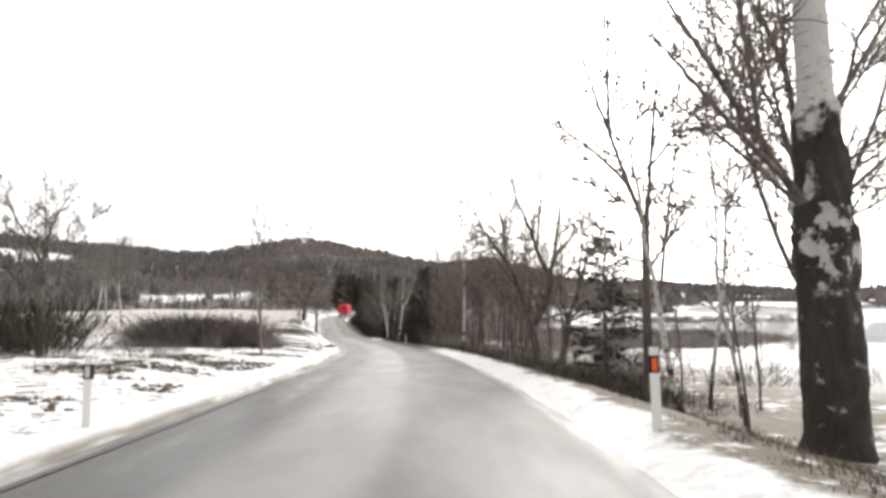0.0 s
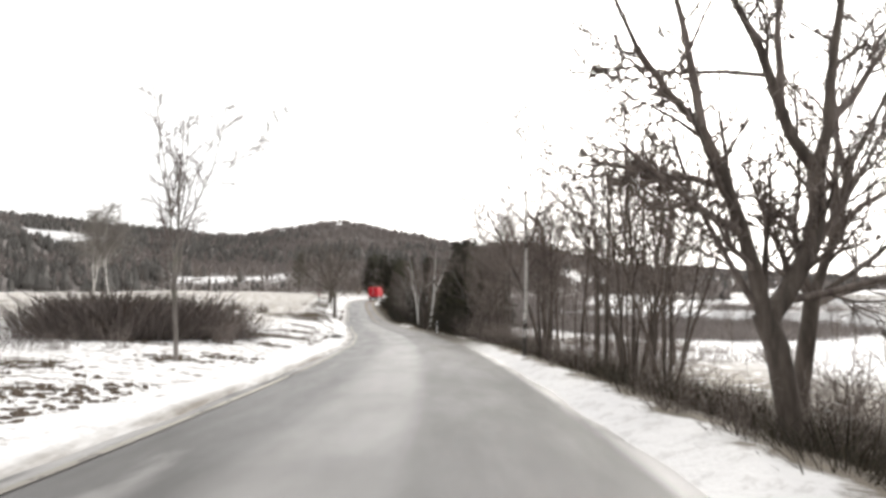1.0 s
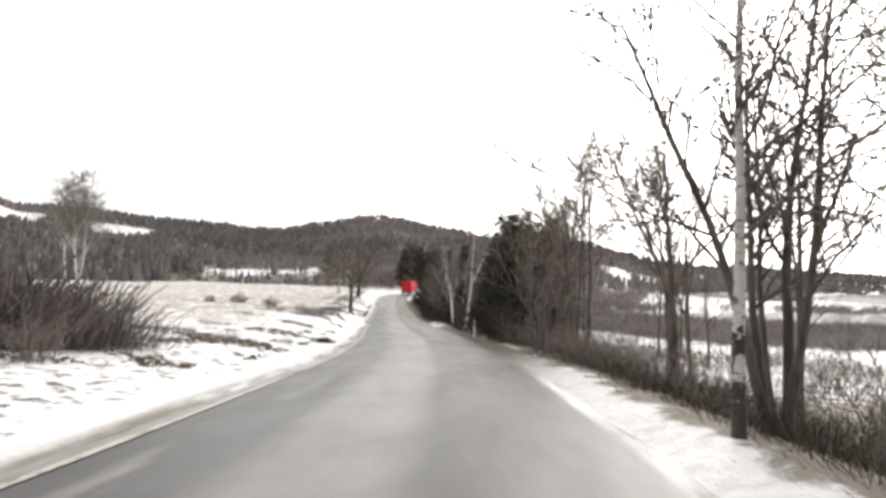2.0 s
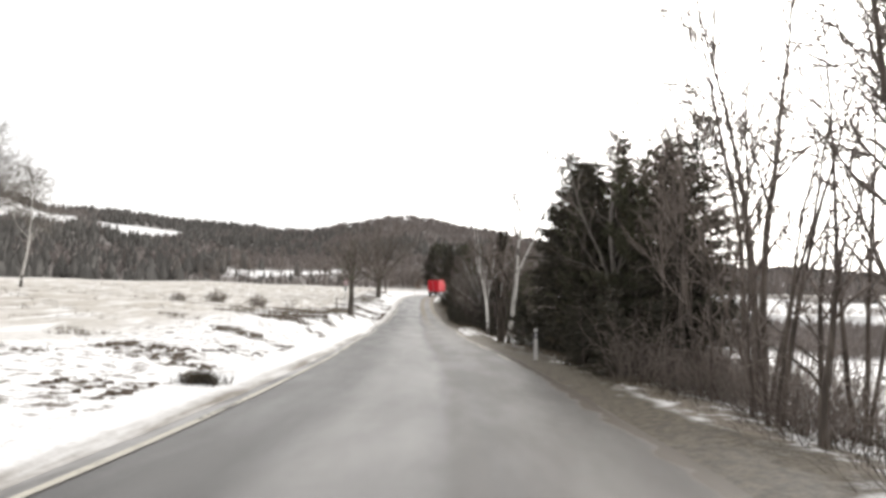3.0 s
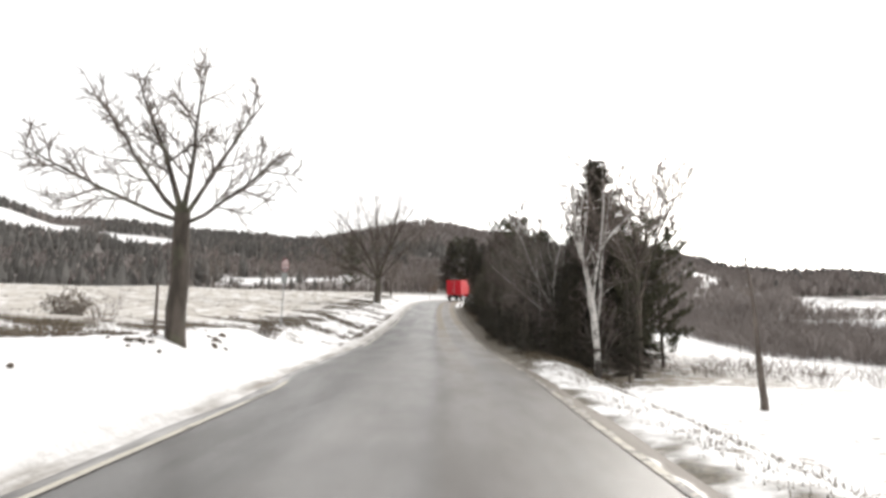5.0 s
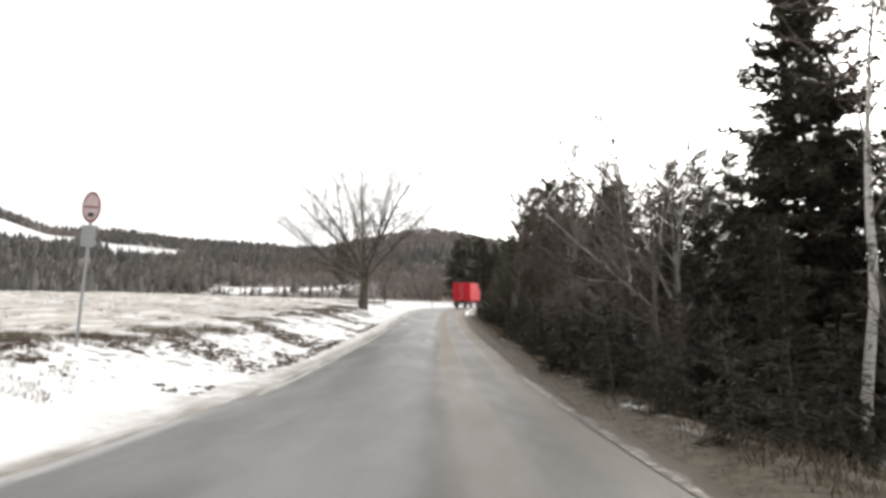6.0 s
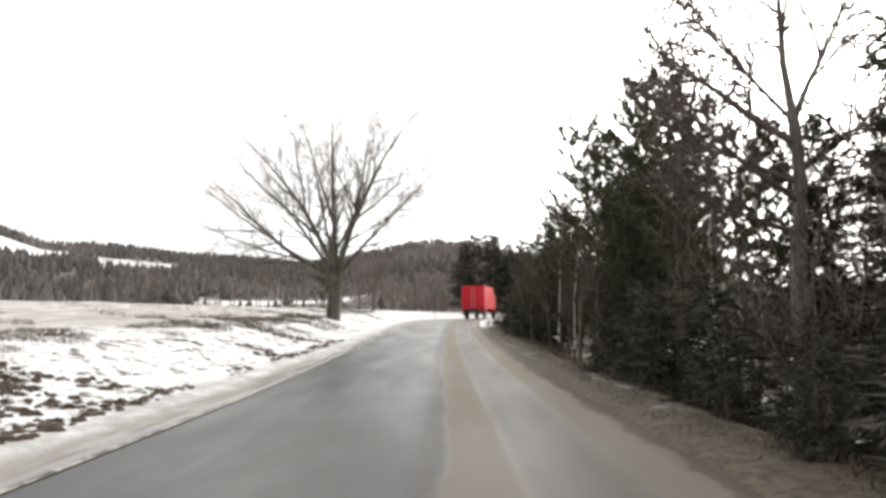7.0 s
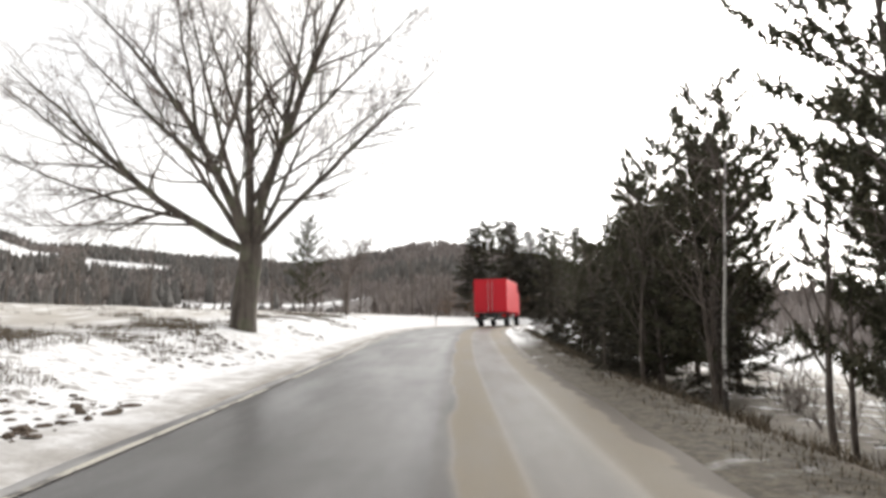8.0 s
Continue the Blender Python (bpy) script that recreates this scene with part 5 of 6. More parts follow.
# bare saplings behind the bend and along the far field edge
sapling = bare_tree("bare_sapling", "leafless brown tree in the woodland edge", 97, 8.0, 0.09, 0.75, 0.2, limbs=11, twigs=4, fine=2)
tagged(sapling, group="woodland edge")
stand(sapling, -9.0, 222)
rng = np.random.default_rng(6)
for n in range(46):
    plant(sapling, rng.uniform(-75, -4), rng.uniform(216, 262), rng.uniform(0, 360), rng.uniform(0.7, 1.3))
for n in range(18):
    plant(sapling, rng.uniform(22, 70), rng.uniform(60, 150), rng.uniform(0, 360), rng.uniform(0.5, 0.9))
for n in range(26):
    cy = rng.uniform(112, 180)
    plant(sapling, float(np.interp(cy, LINE[:310, 1], LINE[:310, 0])) + HALF + rng.uniform(2.2, 4.5), cy, rng.uniform(0, 360), rng.uniform(0.35, 0.75))
for n in range(14):
    plant(sapling, rng.uniform(5.5, 11), rng.uniform(38, 62), rng.uniform(0, 360), rng.uniform(0.6, 0.95))


# ---- far woods ----
def brush(name, label, rng, x, y, z, h, w, material, blades=14, slim=1.0, messy=0.5):
    """Leafless tops as sheaves of upright slivers."""
    n = len(x)
    ang = rng.uniform(0, 2 * np.pi, (n, blades))
    off = rng.uniform(0.0, 0.9, (n, blades)) * w[:, None]
    low = rng.uniform(0.0, 0.45, (n, blades)) * h[:, None]
    ln = rng.uniform(0.35, 0.55, (n, blades)) * h[:, None]
    tilt = rng.uniform(0.0, messy, (n, blades))
    c = np.stack([x[:, None] + np.cos(ang) * off, y[:, None] + np.sin(ang) * off, z[:, None] - 0.4 + low], -1)
    way = np.stack([np.cos(ang) * tilt, np.sin(ang) * tilt, np.ones((n, blades))], -1)
    turn = rng.uniform(0, np.pi, (n, blades))
    side = np.stack([np.cos(turn), np.sin(turn), 0 * turn], -1) * (ln * rng.uniform(0.10, 0.22, (n, blades)) * slim)[..., None]
    mid = c + way * ln[..., None] * 0.6
    v = np.stack([c, mid + side, c + way * ln[..., None], mid - side], 2).reshape(-1, 3)
    f = np.arange(n * blades)[:, None] * 4 + np.arange(4)[None]
    return tagged(raw(name, v, f, material, smooth=False), label, "woodland", kind="stuff")


def far_wood(name, label, count, seed, conifers, material):
    rng = np.random.default_rng(seed)
    az = rng.uniform(-62, 60, count * 3)
    r = np.sqrt(rng.uniform(185**2, 960**2, count * 3))
    x, y = HUB[0] + r * np.sin(np.radians(az)), HUB[1] + r * np.cos(np.radians(az))
    far = np.interp(az, [a for a, b, c in SKY], [c for a, b, c in SKY])
    q = r / far
    keep = (q < 1.12)
    keep &= woods_at(x, y) > 0.5
    lump = wave(x, y, 90, 1.5)
    keep &= (lump > np.interp(az, [-22, -8], [-0.5, 0.15])) if conifers else (lump < np.interp(az, [-22, -8], [0.1, 0.5]))
    x, y, r = x[keep][:count], y[keep][:count], r[keep][:count]
    z = land(x, y)[0]
    n = len(x)
    h = rng.uniform(5.5, 9, n) * (1.15 if conifers else 0.95)
    a = bearing(x, y)[0]
    h = h * np.where((a > -23) & (a < -5) & (r < 287), 0.42, 1.0)  # low scrub before the open strip
    w = h * (rng.uniform(0.2, 0.27, n) if conifers else rng.uniform(0.3, 0.44, n))
    if not conifers:
        return brush(name, label, rng, x, y, z, h, w, material, 10, 1.15)
    levels = np.array([0.0, 0.28, 0.6, 0.86, 1.0])
    girth = np.array([0.75, 1.0, 0.6, 0.28, 0.03]) if conifers else np.array([0.35, 0.85, 1.0, 0.66, 0.08])
    sides = 6
    ang = np.arange(sides) / sides * 2 * np.pi
    jit = rng.uniform(0.6, 1.35, (n, 5, sides))
    px = x[:, None, None] + np.cos(ang) * girth[None, :, None] * w[:, None, None] * jit
    py = y[:, None, None] + np.sin(ang) * girth[None, :, None] * w[:, None, None] * jit
    pz = z[:, None, None] - 0.5 + levels[None, :, None] * h[:, None, None] + rng.normal(0, 0.05, (n, 5, sides)) * h[:, None, None]
    v = np.stack([px, py, pz], -1).reshape(-1, 3)
    k = np.arange(sides)
    f = np.concatenate([np.stack([l * sides + k, l * sides + (k + 1) % sides, (l + 1) * sides + (k + 1) % sides, (l + 1) * sides + k], 1) for l in range(4)])
    faces = (np.arange(n)[:, None, None] * 5 * sides + f[None]).reshape(-1, 4)
    return tagged(raw(name, v, faces, material, smooth=False), label, "woodland", kind="stuff")


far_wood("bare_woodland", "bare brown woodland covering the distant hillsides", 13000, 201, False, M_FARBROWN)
rng = np.random.default_rng(203)
_a, _r = np.radians(rng.uniform(10, 62, 2000)), rng.uniform(58, 120, 2000)
_x, _y = HUB[0] + _r * np.sin(_a), HUB[1] + _r * np.cos(_a)
_k = (_x > 24) & (wave(_x, _y, 22, 2.0) > -0.4)
_h = rng.uniform(1.6, 3.4, int(_k.sum()))
brush("valley_brush", "brown leafless brush across the snowy valley", rng, _x[_k], _y[_k], land(_x[_k], _y[_k])[0], _h, _h * 0.7, M_FARBROWN, 36, 0.3, 1.3)
_a, _r = np.radians(rng.uniform(7, 27, 700)), rng.uniform(88, 190, 700)
_x, _y = HUB[0] + _r * np.sin(_a), HUB[1] + _r * np.cos(_a)
_k = (_x > 17) & (wave(_x, _y, 30, 1.0) > -0.3)
_h = rng.uniform(2.0, 4.5, int(_k.sum()))
brush("valley_wood", "brown leafless wood along the foot of the valley slope", rng, _x[_k], _y[_k], land(_x[_k], _y[_k])[0], _h, _h * 0.5, M_FARBROWN, 40, 0.3, 1.0)
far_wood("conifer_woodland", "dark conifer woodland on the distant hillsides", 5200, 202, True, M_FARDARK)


# thick hedge of bare bushes on the edge of the left field
rng = np.random.default_rng(204)
_f, _d = rng.uniform(0, 1, 300), rng.uniform(0, 5.0, 300)
_x, _y = -15.2 + 5.6 * _f - 0.8 * _d, 40.0 + 7.6 * _f + 0.6 * _d
_h = rng.uniform(1.8, 3.3, 300) * np.interp(_f, [0, 0.25, 0.75, 1], [0.7, 1.0, 0.9, 0.45])
brush("field_hedge", "thick brown hedge of bare bushes on the snowy field edge", rng, _x, _y, land(_x, _y)[0], _h, _h * 0.55, M_HEDGE, 60, 0.11, 1.6)
_y = rng.uniform(31, 43, 90)
_x = rng.uniform(-25, -14, 90)
_h = rng.uniform(0.5, 1.4, 90)
brush("field_scrub", "sparse bare scrub standing in the snow beside the hedge", rng, _x, _y, land(_x, _y)[0], _h, _h * 0.7, M_HEDGE, 34, 0.1, 1.5)
_y = rng.uniform(26.5, 31, 70)
_x = rng.uniform(-27, -17, 70) - 0.4 * (_y - 28)
_h = rng.uniform(1.7, 3.4, 70)
brush("field_copse", "dark bare copse of bushes beside the snowy field", rng, _x, _y, land(_x, _y)[0], _h, _h * 0.45, M_UNDER, 80, 0.12, 1.2)
_y = rng.uniform(18, 120, 900)
_x = np.interp(_y, LINE[:260, 1], LINE[:260, 0]) + HALF + rng.uniform(5.5, 22, 900)
_k = (wave(_x, _y, 14, 3.0) > 0.0) & ((_y < 60) | (_y > 108))
_x, _y = _x[_k], _y[_k]
_h = rng.uniform(0.7, 1.7, len(_x))
brush("slope_brush", "brown brush scattered down the snowy slope", rng, _x, _y, land(_x, _y)[0], _h, _h * 0.6, M_TWIG, 40, 0.13, 1.6)


# dense low thicket right behind the verge
_y = np.concatenate([rng.uniform(13, 47, 420), rng.uniform(38, 62, 150)])
_x = np.interp(_y, LINE[:260, 1], LINE[:260, 0]) + HALF + rng.uniform(1.3, 6.0, len(_y))
_h = rng.uniform(0.4, 1.1, len(_y)) * np.interp(_y, [6, 26, 36, 44, 54, 60, 78], [0.5, 0.65, 0.9, 1.0, 1.0, 0.7, 0.7])
brush("thicket", "dense brown thicket of bare brushwood behind the verge", rng, _x, _y, land(_x, _y)[0], _h, _h * 0.5, M_HEDGE, 44, 0.11, 1.3)


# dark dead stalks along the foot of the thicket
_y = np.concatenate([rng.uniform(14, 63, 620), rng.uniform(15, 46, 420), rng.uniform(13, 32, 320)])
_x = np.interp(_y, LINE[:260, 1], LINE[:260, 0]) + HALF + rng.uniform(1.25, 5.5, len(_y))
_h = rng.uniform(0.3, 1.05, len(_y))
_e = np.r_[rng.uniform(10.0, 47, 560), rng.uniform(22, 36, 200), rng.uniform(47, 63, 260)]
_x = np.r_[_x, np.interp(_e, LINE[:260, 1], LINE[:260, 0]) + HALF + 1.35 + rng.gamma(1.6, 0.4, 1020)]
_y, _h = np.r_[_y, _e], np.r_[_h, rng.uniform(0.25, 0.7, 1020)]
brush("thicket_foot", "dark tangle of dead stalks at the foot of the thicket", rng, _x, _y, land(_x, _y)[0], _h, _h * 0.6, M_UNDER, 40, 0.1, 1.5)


# undergrowth between the conifers, its dark stalks added in place of their shade
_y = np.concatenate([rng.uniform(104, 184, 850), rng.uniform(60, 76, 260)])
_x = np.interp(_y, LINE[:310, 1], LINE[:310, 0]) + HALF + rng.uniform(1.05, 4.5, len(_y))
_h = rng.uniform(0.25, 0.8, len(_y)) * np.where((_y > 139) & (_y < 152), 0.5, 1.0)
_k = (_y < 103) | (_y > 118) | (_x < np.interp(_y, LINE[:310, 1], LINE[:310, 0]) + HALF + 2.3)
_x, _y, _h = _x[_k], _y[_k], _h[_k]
brush("undergrowth", "undergrowth of dead stalks, dark in place of shade under the conifers", rng, _x, _y, land(_x, _y)[0], _h, _h * 0.6, M_UNDER, 44, 0.14, 1.4)


# ---- grass and clods showing through the snow ----
def tufts(name, label, seed, places, blades, size, material):
    rng = np.random.default_rng(seed)
    x, y = places
    z = land(x, y)[0]
    n = len(x)
    c = np.repeat(np.stack([x, y, z - 0.02], 1), blades, 0) + np.c_[rng.normal(0, 0.09, (n * blades, 2)), np.zeros(n * blades)]
    ang = rng.uniform(0, 2 * np.pi, n * blades)
    bend = rng.uniform(0.15, 1.1, n * blades)
    L = rng.uniform(0.5, 1.2, n * blades) * size
    w = np.stack([np.cos(ang) * bend, np.sin(ang) * bend, np.ones(n * blades)], 1)
    w /= np.linalg.norm(w, axis=1)[:, None]
    side = np.stack([-np.sin(ang), np.cos(ang), np.zeros(n * blades)], 1) * (0.006 + 0.012 * size)
    v = np.stack([c - side, c + side, c + w * L[:, None]], 1).reshape(-1, 3)
    f = np.arange(n * blades)[:, None] * 3 + np.arange(3)[None]
    return tagged(raw(name, v, f, material, smooth=False), label, "grass", kind="stuff")


def scatter(seed, count, u0, u1, s0, s1, patchy=0.0):
    rng = np.random.default_rng(seed)
    s = rng.uniform(s0, s1, count * 4)
    u = rng.uniform(u0, u1, count * 4)
    i = np.clip(np.interp(s, ALONG, np.arange(len(ALONG))).round().astype(int), 0, len(LINE) - 1)
    n = np.stack([TANGENT[i, 1], -TANGENT[i, 0]], 1)
    p = LINE[i] + n * u[:, None] + TANGENT[i] * rng.uniform(-0.5, 0.5, (count * 4, 1))
    keep = wave(p[:, 0], p[:, 1], 2.6, 3.0) + 0.5 * wave(p[:, 0], p[:, 1], 9.0, 1.0) > patchy
    return p[keep][:count, 0], p[keep][:count, 1]


tufts("dry_grass", "dry brown grass tufts poking through the snow of the bank", 301, scatter(301, 3600, -13, -5.7, 4, 185, 0.3), 10, 0.2, M_GRASS)
tufts("dry_grass", "withered grass along the muddy shoulder and ditch", 302, scatter(302, 1700, 4.3, 7.5, 3, 72, 0.15), 9, 0.12, M_GRASS)
tufts("dry_grass", "withered grass along the ditch under the conifers", 310, scatter(310, 2400, 4.3, 8.0, 104, 182, -0.1), 10, 0.22, M_GRASS)
tufts("verge_grass", "short withered grass matted over the muddy verge", 306, scatter(306, 6500, 3.7, 6.2, 70, 184, -0.6), 6, 0.09, M_GRASS)
tufts("dry_grass", "band of brown grass along the top of the snow bank", 308, scatter(308, 3200, -10.5, -7.4, 92, 186, -0.15), 9, 0.2, M_GRASS)
tufts("field_stubble", "pale stubble standing out of thin snow on the field", 303, scatter(303, 5000, -46, -12, 60, 200, 0.15), 5, 0.2, M_GRASS)


def clods(seed, count, near, s0, s1, big, wide=4.7):
    """Brown earth clods thrown up on the snow bank."""
    rng = np.random.default_rng(seed)
    x, y = scatter(seed, count, near - wide, near, s0, s1, 0.2 if wide > 1 else -0.3)
    z = land(x, y)[0]
    n = len(x)
    r = rng.uniform(0.03, big, (n, 1, 1))
    ring = np.array([(math.cos(k * 1.2566), math.sin(k * 1.2566), 0.0) for k in range(5)])
    shape = np.concatenate([ring * 0.95 - [0, 0, 0.25], ring @ np.array([[0.81, 0.59, 0], [-0.59, 0.81, 0], [0, 0, 1]]) * 0.7 + [0, 0, 0.35], [[0, 0, 0.6]]])
    turn = rng.uniform(0, 6.28, n)
    spin = np.stack([np.stack([np.cos(turn), np.sin(turn), 0 * turn], 1), np.stack([-np.sin(turn), np.cos(turn), 0 * turn], 1), np.tile([0, 0, 1.0], (n, 1))], 1)
    body = (shape[None] + rng.normal(0, 0.17, (n, 11, 3))) * np.stack([rng.uniform(0.8, 1.5, n), rng.uniform(0.6, 1.1, n), rng.uniform(0.5, 0.9, n)], 1)[:, None]
    v = np.einsum("nij,njk->nik", body, spin) * r + np.stack([x, y, z], 1)[:, None]
    f = np.array([(k, (k + 1) % 5, 5 + k) for k in range(5)] + [((k + 1) % 5, 5 + (k + 1) % 5, 5 + k) for k in range(5)] + [(5 + k, 5 + (k + 1) % 5, 10) for k in range(5)])
    ob = raw("earth_clods", v.reshape(-1, 3), (np.arange(n)[:, None, None] * 11 + f[None]).reshape(-1, 3), M_STONE, smooth=False)
    return tagged(ob, "brown earth clods scattered over the snow bank", "soil", kind="stuff")


# a dark tussock standing out of the snow bank
_r = np.random.default_rng(314).normal(0, 0.13, (2, 70))
tufts("grass_tussock", "dark tussock of dead grass standing out of the snow bank", 314, (_r[0] * 1.3 - 6.25, _r[1] * 0.8 + 58.6), 12, 0.3, M_UNDER)

clods(304, 2400, -4.7, 4, 88, 0.13)
clods(305, 900, -4.1, 114, 150, 0.13)
clods(312, 260, -4.6, 150, 186, 0.12)
clods(307, 320, -4.0, 124, 150, 0.15)
clods(311, 340, -4.0, 120, 152, 0.13, 0.5)
clods(309, 200, -7.2, 94, 116, 0.14)
clods(313, 700, -4.6, 70, 98, 0.12)


# ---- delineator posts ----
def delineator(label, colour, facing):
    post = tagged(new("delineator_post"), label, "road post", group="delineator posts")
    bm = bmesh.new()
    outline = [(-0.06, -0.035), (0.06, -0.035), (0.045, 0.02), (0.0, 0.05), (-0.045, 0.02)]
    rings = []
    for z, s, slant in ((-0.2, 1.0, 0), (0.62, 1.0, 0), (0.98, 0.96, 0.05)):
        rings.append([bm.verts.new((x * s, y * s, z - slant * (y > 0.01))) for x, y in outline])
    for a, b in zip(rings, rings[1:]):
        for k in range(5):
            bm.faces.new((a[k], a[(k + 1) % 5], b[(k + 1) % 5], b[k]))
    bm.faces.new(rings[-1])
    part("body", bm, M_WHITE, post)
    bm = bmesh.new()
    box(bm, -0.066, -0.040, 0.66, 0.066, 0.03, 0.88, 0.006)
    part("band", bm, M_BLACK, post, "black band")
    bm = bmesh.new()
    box(bm, -0.036, -0.047, 0.69, 0.036, -0.039, 0.85, 0.004)
    part("reflector", bm, colour, post)
    return post


post_a = stand(delineator("white plastic delineator post with an orange reflector in snow", M_ORANGE, 0), -3.0, 7.3, -10, 0.0)
post_b = stand(delineator("white plastic delineator post with a black band", M_CLEAR, 0), 1.65, 66.2, 0, 0.0)
for px, py, turn in ((-10.3, 10.2, -10), (-5.0, 196.0, -20), (0.2, 180.5, -8)):
    copy_thing(post_b, pose(px, py, ground_at(px, py), 0, 0, turn))


# ---- bus stop sign ----
def bus_stop():
    stop = tagged(new("bus_stop_sign"), "weathered bus stop sign on a thin steel pole", "road sign")
    bm = bmesh.new()
    rod(bm, (0, 0, -0.3), (0.0, 0, 3.75), 0.035)
    part("pole", bm, M_STEEL, stop)
    def oval(x, z, y0, y1, hole=0.0):
        bm = bmesh.new()
        n = 28
        rings = []
        for y, k in ((y0, 1.0), (y1, 1.0)) if not hole else ((y0, 1.0), (y1, 1.0), (y1, hole), (y0, hole)):
            rings.append([bm.verts.new((x * k * math.cos(2 * math.pi * i / n), y, 3.37 + z * k * math.sin(2 * math.pi * i / n))) for i in range(n)])
        pairs = list(zip(rings, rings[1:])) + ([(rings[-1], rings[0])] if hole else [])
        for a, b in pairs:
            for i in range(n):
                bm.faces.new((a[i], a[(i + 1) % n], b[(i + 1) % n], b[i]))
        if not hole:
            bm.faces.new(rings[0])
            bm.faces.new(rings[1][::-1])
        return bm

    plate = part("sign_plate", oval(0.21, 0.385, -0.075, -0.045), M_FADED, stop, "white oval plate")
    part("rim", oval(0.205, 0.38, -0.082, -0.076, 0.86), M_REDSIGN, plate, "red rim")
    bm = bmesh.new()
    box(bm, -0.06, -0.082, 3.13, 0.07, -0.076, 3.23, 0.002)
    part("symbol", bm, M_IRON, plate, "dark symbol of a vehicle")
    bm = bmesh.new()
    box(bm, -0.15, -0.082, 3.35, 0.15, -0.076, 3.39, 0.002)
    part("bar", bm, M_REDSIGN, plate, "red bar")
    bm = bmesh.new()
    box(bm, -0.16, -0.07, 2.4, 0.16, -0.045, 2.93, 0.004)
    board = part("timetable_board", bm, M_BOARD, stop, "faded grey timetable board")
    for k in range(3):
        bm = bmesh.new()
        box(bm, -0.1, -0.077, 2.52 + 0.12 * k, 0.1, -0.071, 2.55 + 0.12 * k)
        part("text_bar", bm, M_STEEL, board)
    return stop


stand(bus_stop(), -11.0, 115.9, 12, 0.0).rotation_euler[1] = radians(3)


# ---- fence ----
def fence():
    ob = tagged(new("wire_fence"), "low dark iron frame fence with wire mesh in snow", "fence")
    xs = (0.0, 1.72, 2.85)
    for x in xs:
        bm = bmesh.new()
        box(bm, x - 0.04, -0.04, -0.35, x + 0.04, 0.04, 1.45, 0.008)
        part("post", bm, M_IRON, ob)
    for a, b in zip(xs, xs[1:]):
        for z in (0.12, 1.32):
            bm = bmesh.new()
            box(bm, a + 0.04, -0.02, z, b - 0.04, 0.02, z + 0.045, 0.004)
            part("rail", bm, M_IRON, ob)
        bm = bmesh.new()
        n = int((b - a) / 0.11)
        for k in range(1, n):
            x = a + (b - a) * k / n
            rod(bm, (x, 0, 0.14), (x, 0, 1.34), 0.0018, None, 4)
        for k in range(1, 10):
            rod(bm, (a + 0.04, 0, 0.14 + 0.12 * k), (b - 0.04, 0, 0.14 + 0.12 * k), 0.0018, None, 4)
        part("mesh_panel", bm, M_IRON, ob, "thin wire mesh")
    bm = bmesh.new()
    rod(bm, (1.2, 0.25, 0.5), (0.75, 0.25, 1.6), 0.025, None, 6)
    part("brace", bm, M_BARK, ob, "leaning wooden brace")
    return ob


stand(fence(), 3.8, 85.0, -3, 0.06)
stake = tagged(new("field_stake"), "thin weathered wooden stake in the snowy verge", "stake")
_bm = bmesh.new()
rod(_bm, (0, 0, -0.3), (0.03, 0, 1.25), 0.045, 0.035, 7)
part("shaft", _bm, M_BARK, stake)
stand(stake, -9.0, 96.3)
plant(scrubs[0], -14.2, 103.5, 0, 0.7)
plant(scrubs[1], 4.5, 84.6, 0, 0.5)


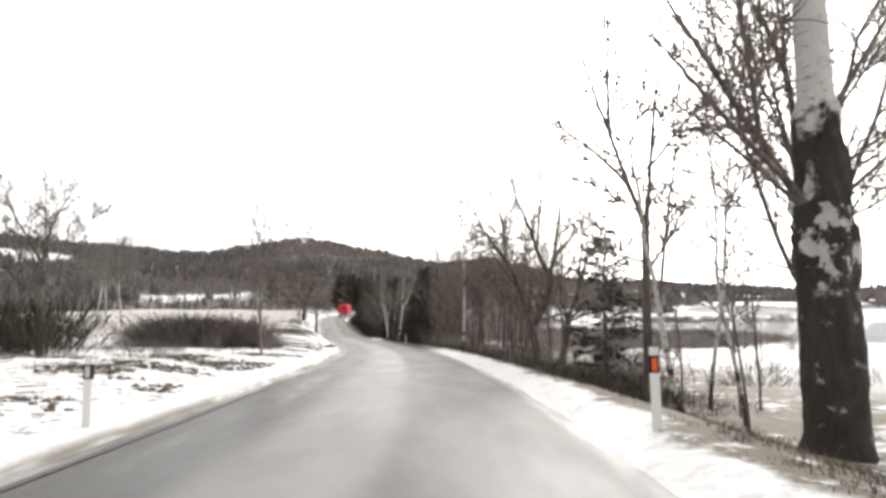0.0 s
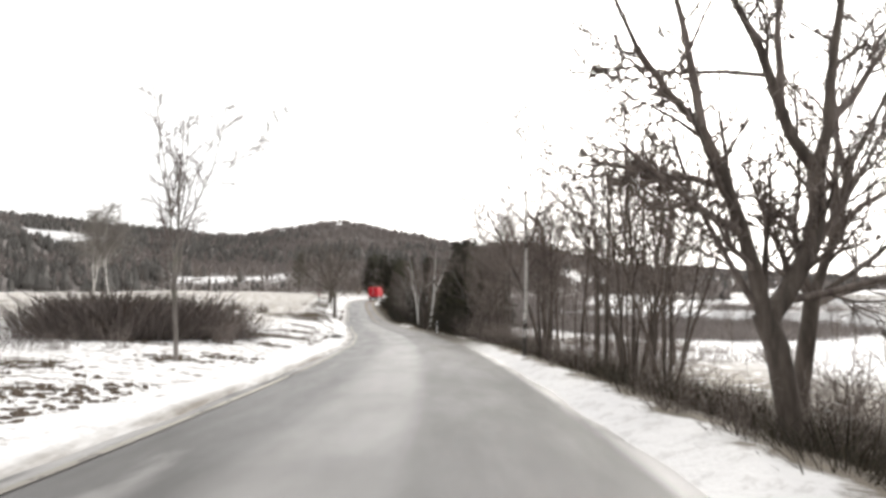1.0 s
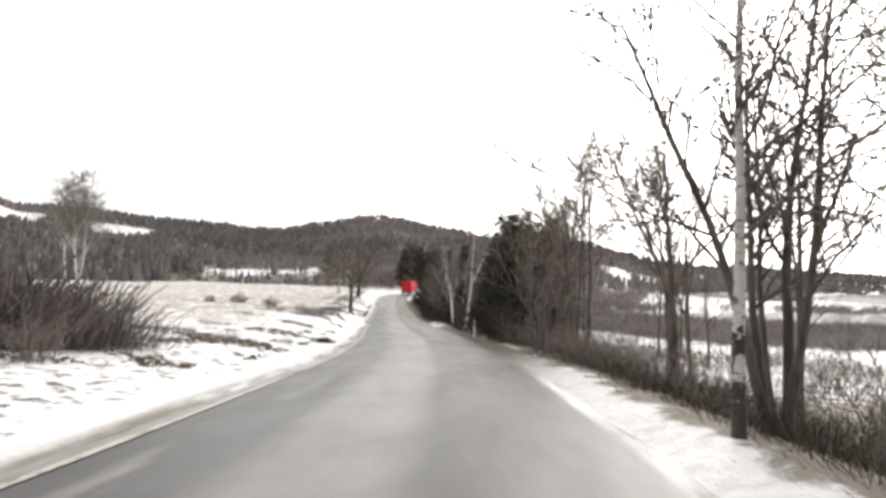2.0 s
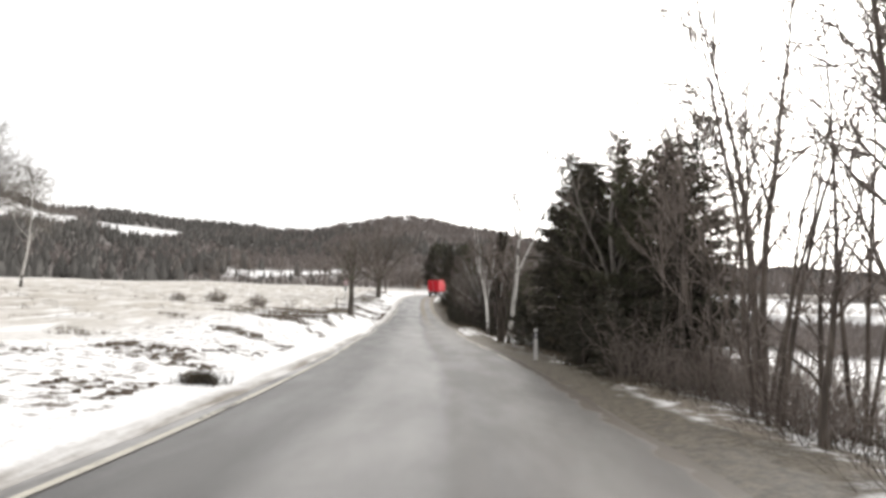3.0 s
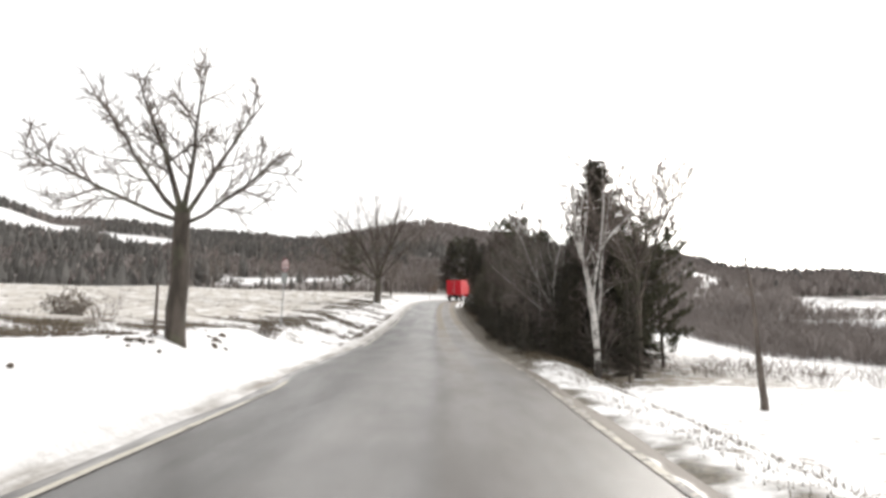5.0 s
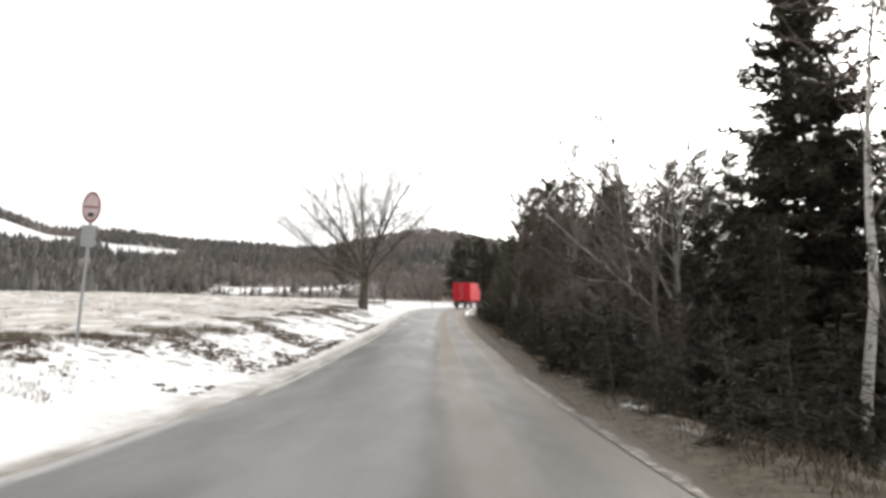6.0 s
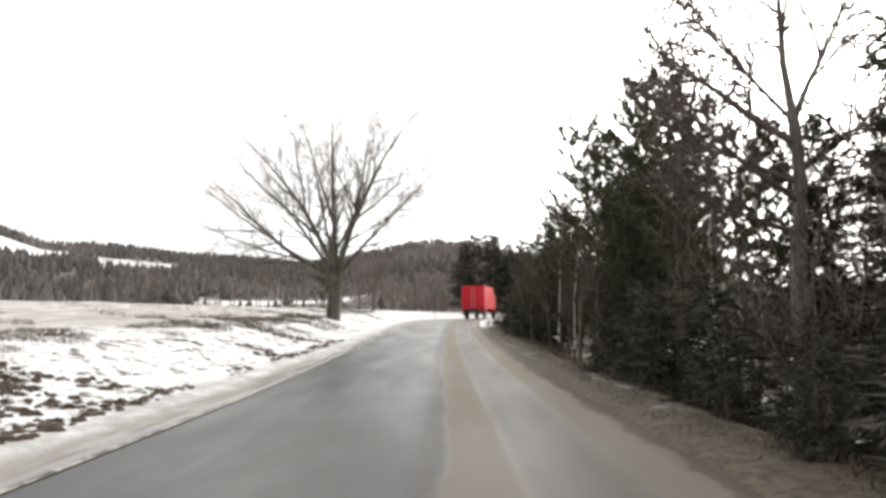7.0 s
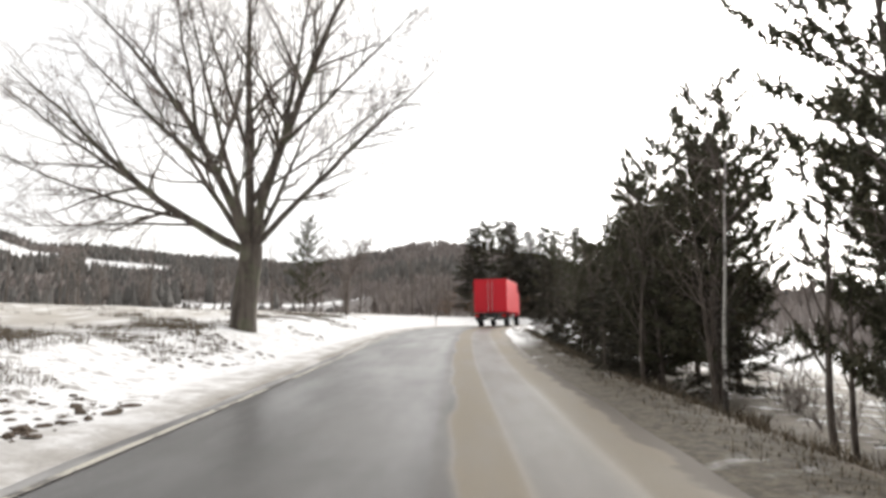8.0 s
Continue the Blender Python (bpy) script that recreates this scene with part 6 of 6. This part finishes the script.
# ---- red lorry rounding the bend ----
def lorry():
    car = tagged(new("lorry"), "red box lorry seen from behind at the bend", "lorry")
    bm = bmesh.new()
    box(bm, -1.24, 0.0, 1.05, 1.24, 6.6, 3.55, 0.05)
    body = part("cargo_box", bm, M_RED, car, "red cargo box")
    for x in (-0.6, 0.6):
        bm = bmesh.new()
        box(bm, x - 0.57, -0.03, 1.12, x + 0.57, -0.002, 3.45, 0.01)
        door = part("rear_door", bm, M_RED, body)
        bm = bmesh.new()
        rod(bm, (x * 0.25, -0.05, 1.15), (x * 0.25, -0.05, 3.4), 0.018, None, 6)
        part("lock_bar", bm, M_STEEL, body, "steel locking bar")
    bm = bmesh.new()
    box(bm, -0.45, 0.1, 0.7, 0.45, 8.3, 1.05, 0.02)
    part("chassis", bm, M_IRON, car)
    bm = bmesh.new()
    box(bm, -1.2, -0.05, 0.5, 1.2, 0.1, 0.68, 0.02)
    bumper = part("rear_bumper", bm, M_IRON, car)
    for x in (-1.02, 1.02):
        bm = bmesh.new()
        box(bm, x - 0.16, -0.08, 0.72, x + 0.16, 0.02, 0.88, 0.015)
        part("tail_lamp", bm, M_LAMP, car)
    bm = bmesh.new()
    box(bm, -0.26, -0.075, 0.54, 0.26, -0.055, 0.65)
    part("plate", bm, M_WHITE, bumper)
    bm = bmesh.new()
    box(bm, -1.18, 6.75, 0.75, 1.18, 8.5, 2.85, 0.12)
    part("cab", bm, M_RED, car)
    for y in (1.5, 7.6):
        for x in (-1.0, 1.0):
            bm = bmesh.new()
            rod(bm, (x - 0.16, y, 0.5), (x + 0.16, y, 0.5), 0.5, None, 24)
            wheel = part("wheel", bm, M_TYRE, car, "black tyre")
            bm = bmesh.new()
            rod(bm, (x - 0.17, y, 0.5), (x + 0.17, y, 0.5), 0.27, None, 18)
            part("rim", bm, M_STEEL, wheel)
    for x in (-1.15, 1.15):
        bm = bmesh.new()
        box(bm, x - 0.08, 0.85, 0.35, x + 0.08, 0.9, 0.95, 0.01)
        part("mudflap", bm, M_TYRE, car)
    return car


truck = lorry()
truck.matrix_basis = pose(-0.7, 190.0, float(np.interp(190.0, LINE[:330, 1], LINE_Z[:330])) + 0.05, 2.0, 0, -12)
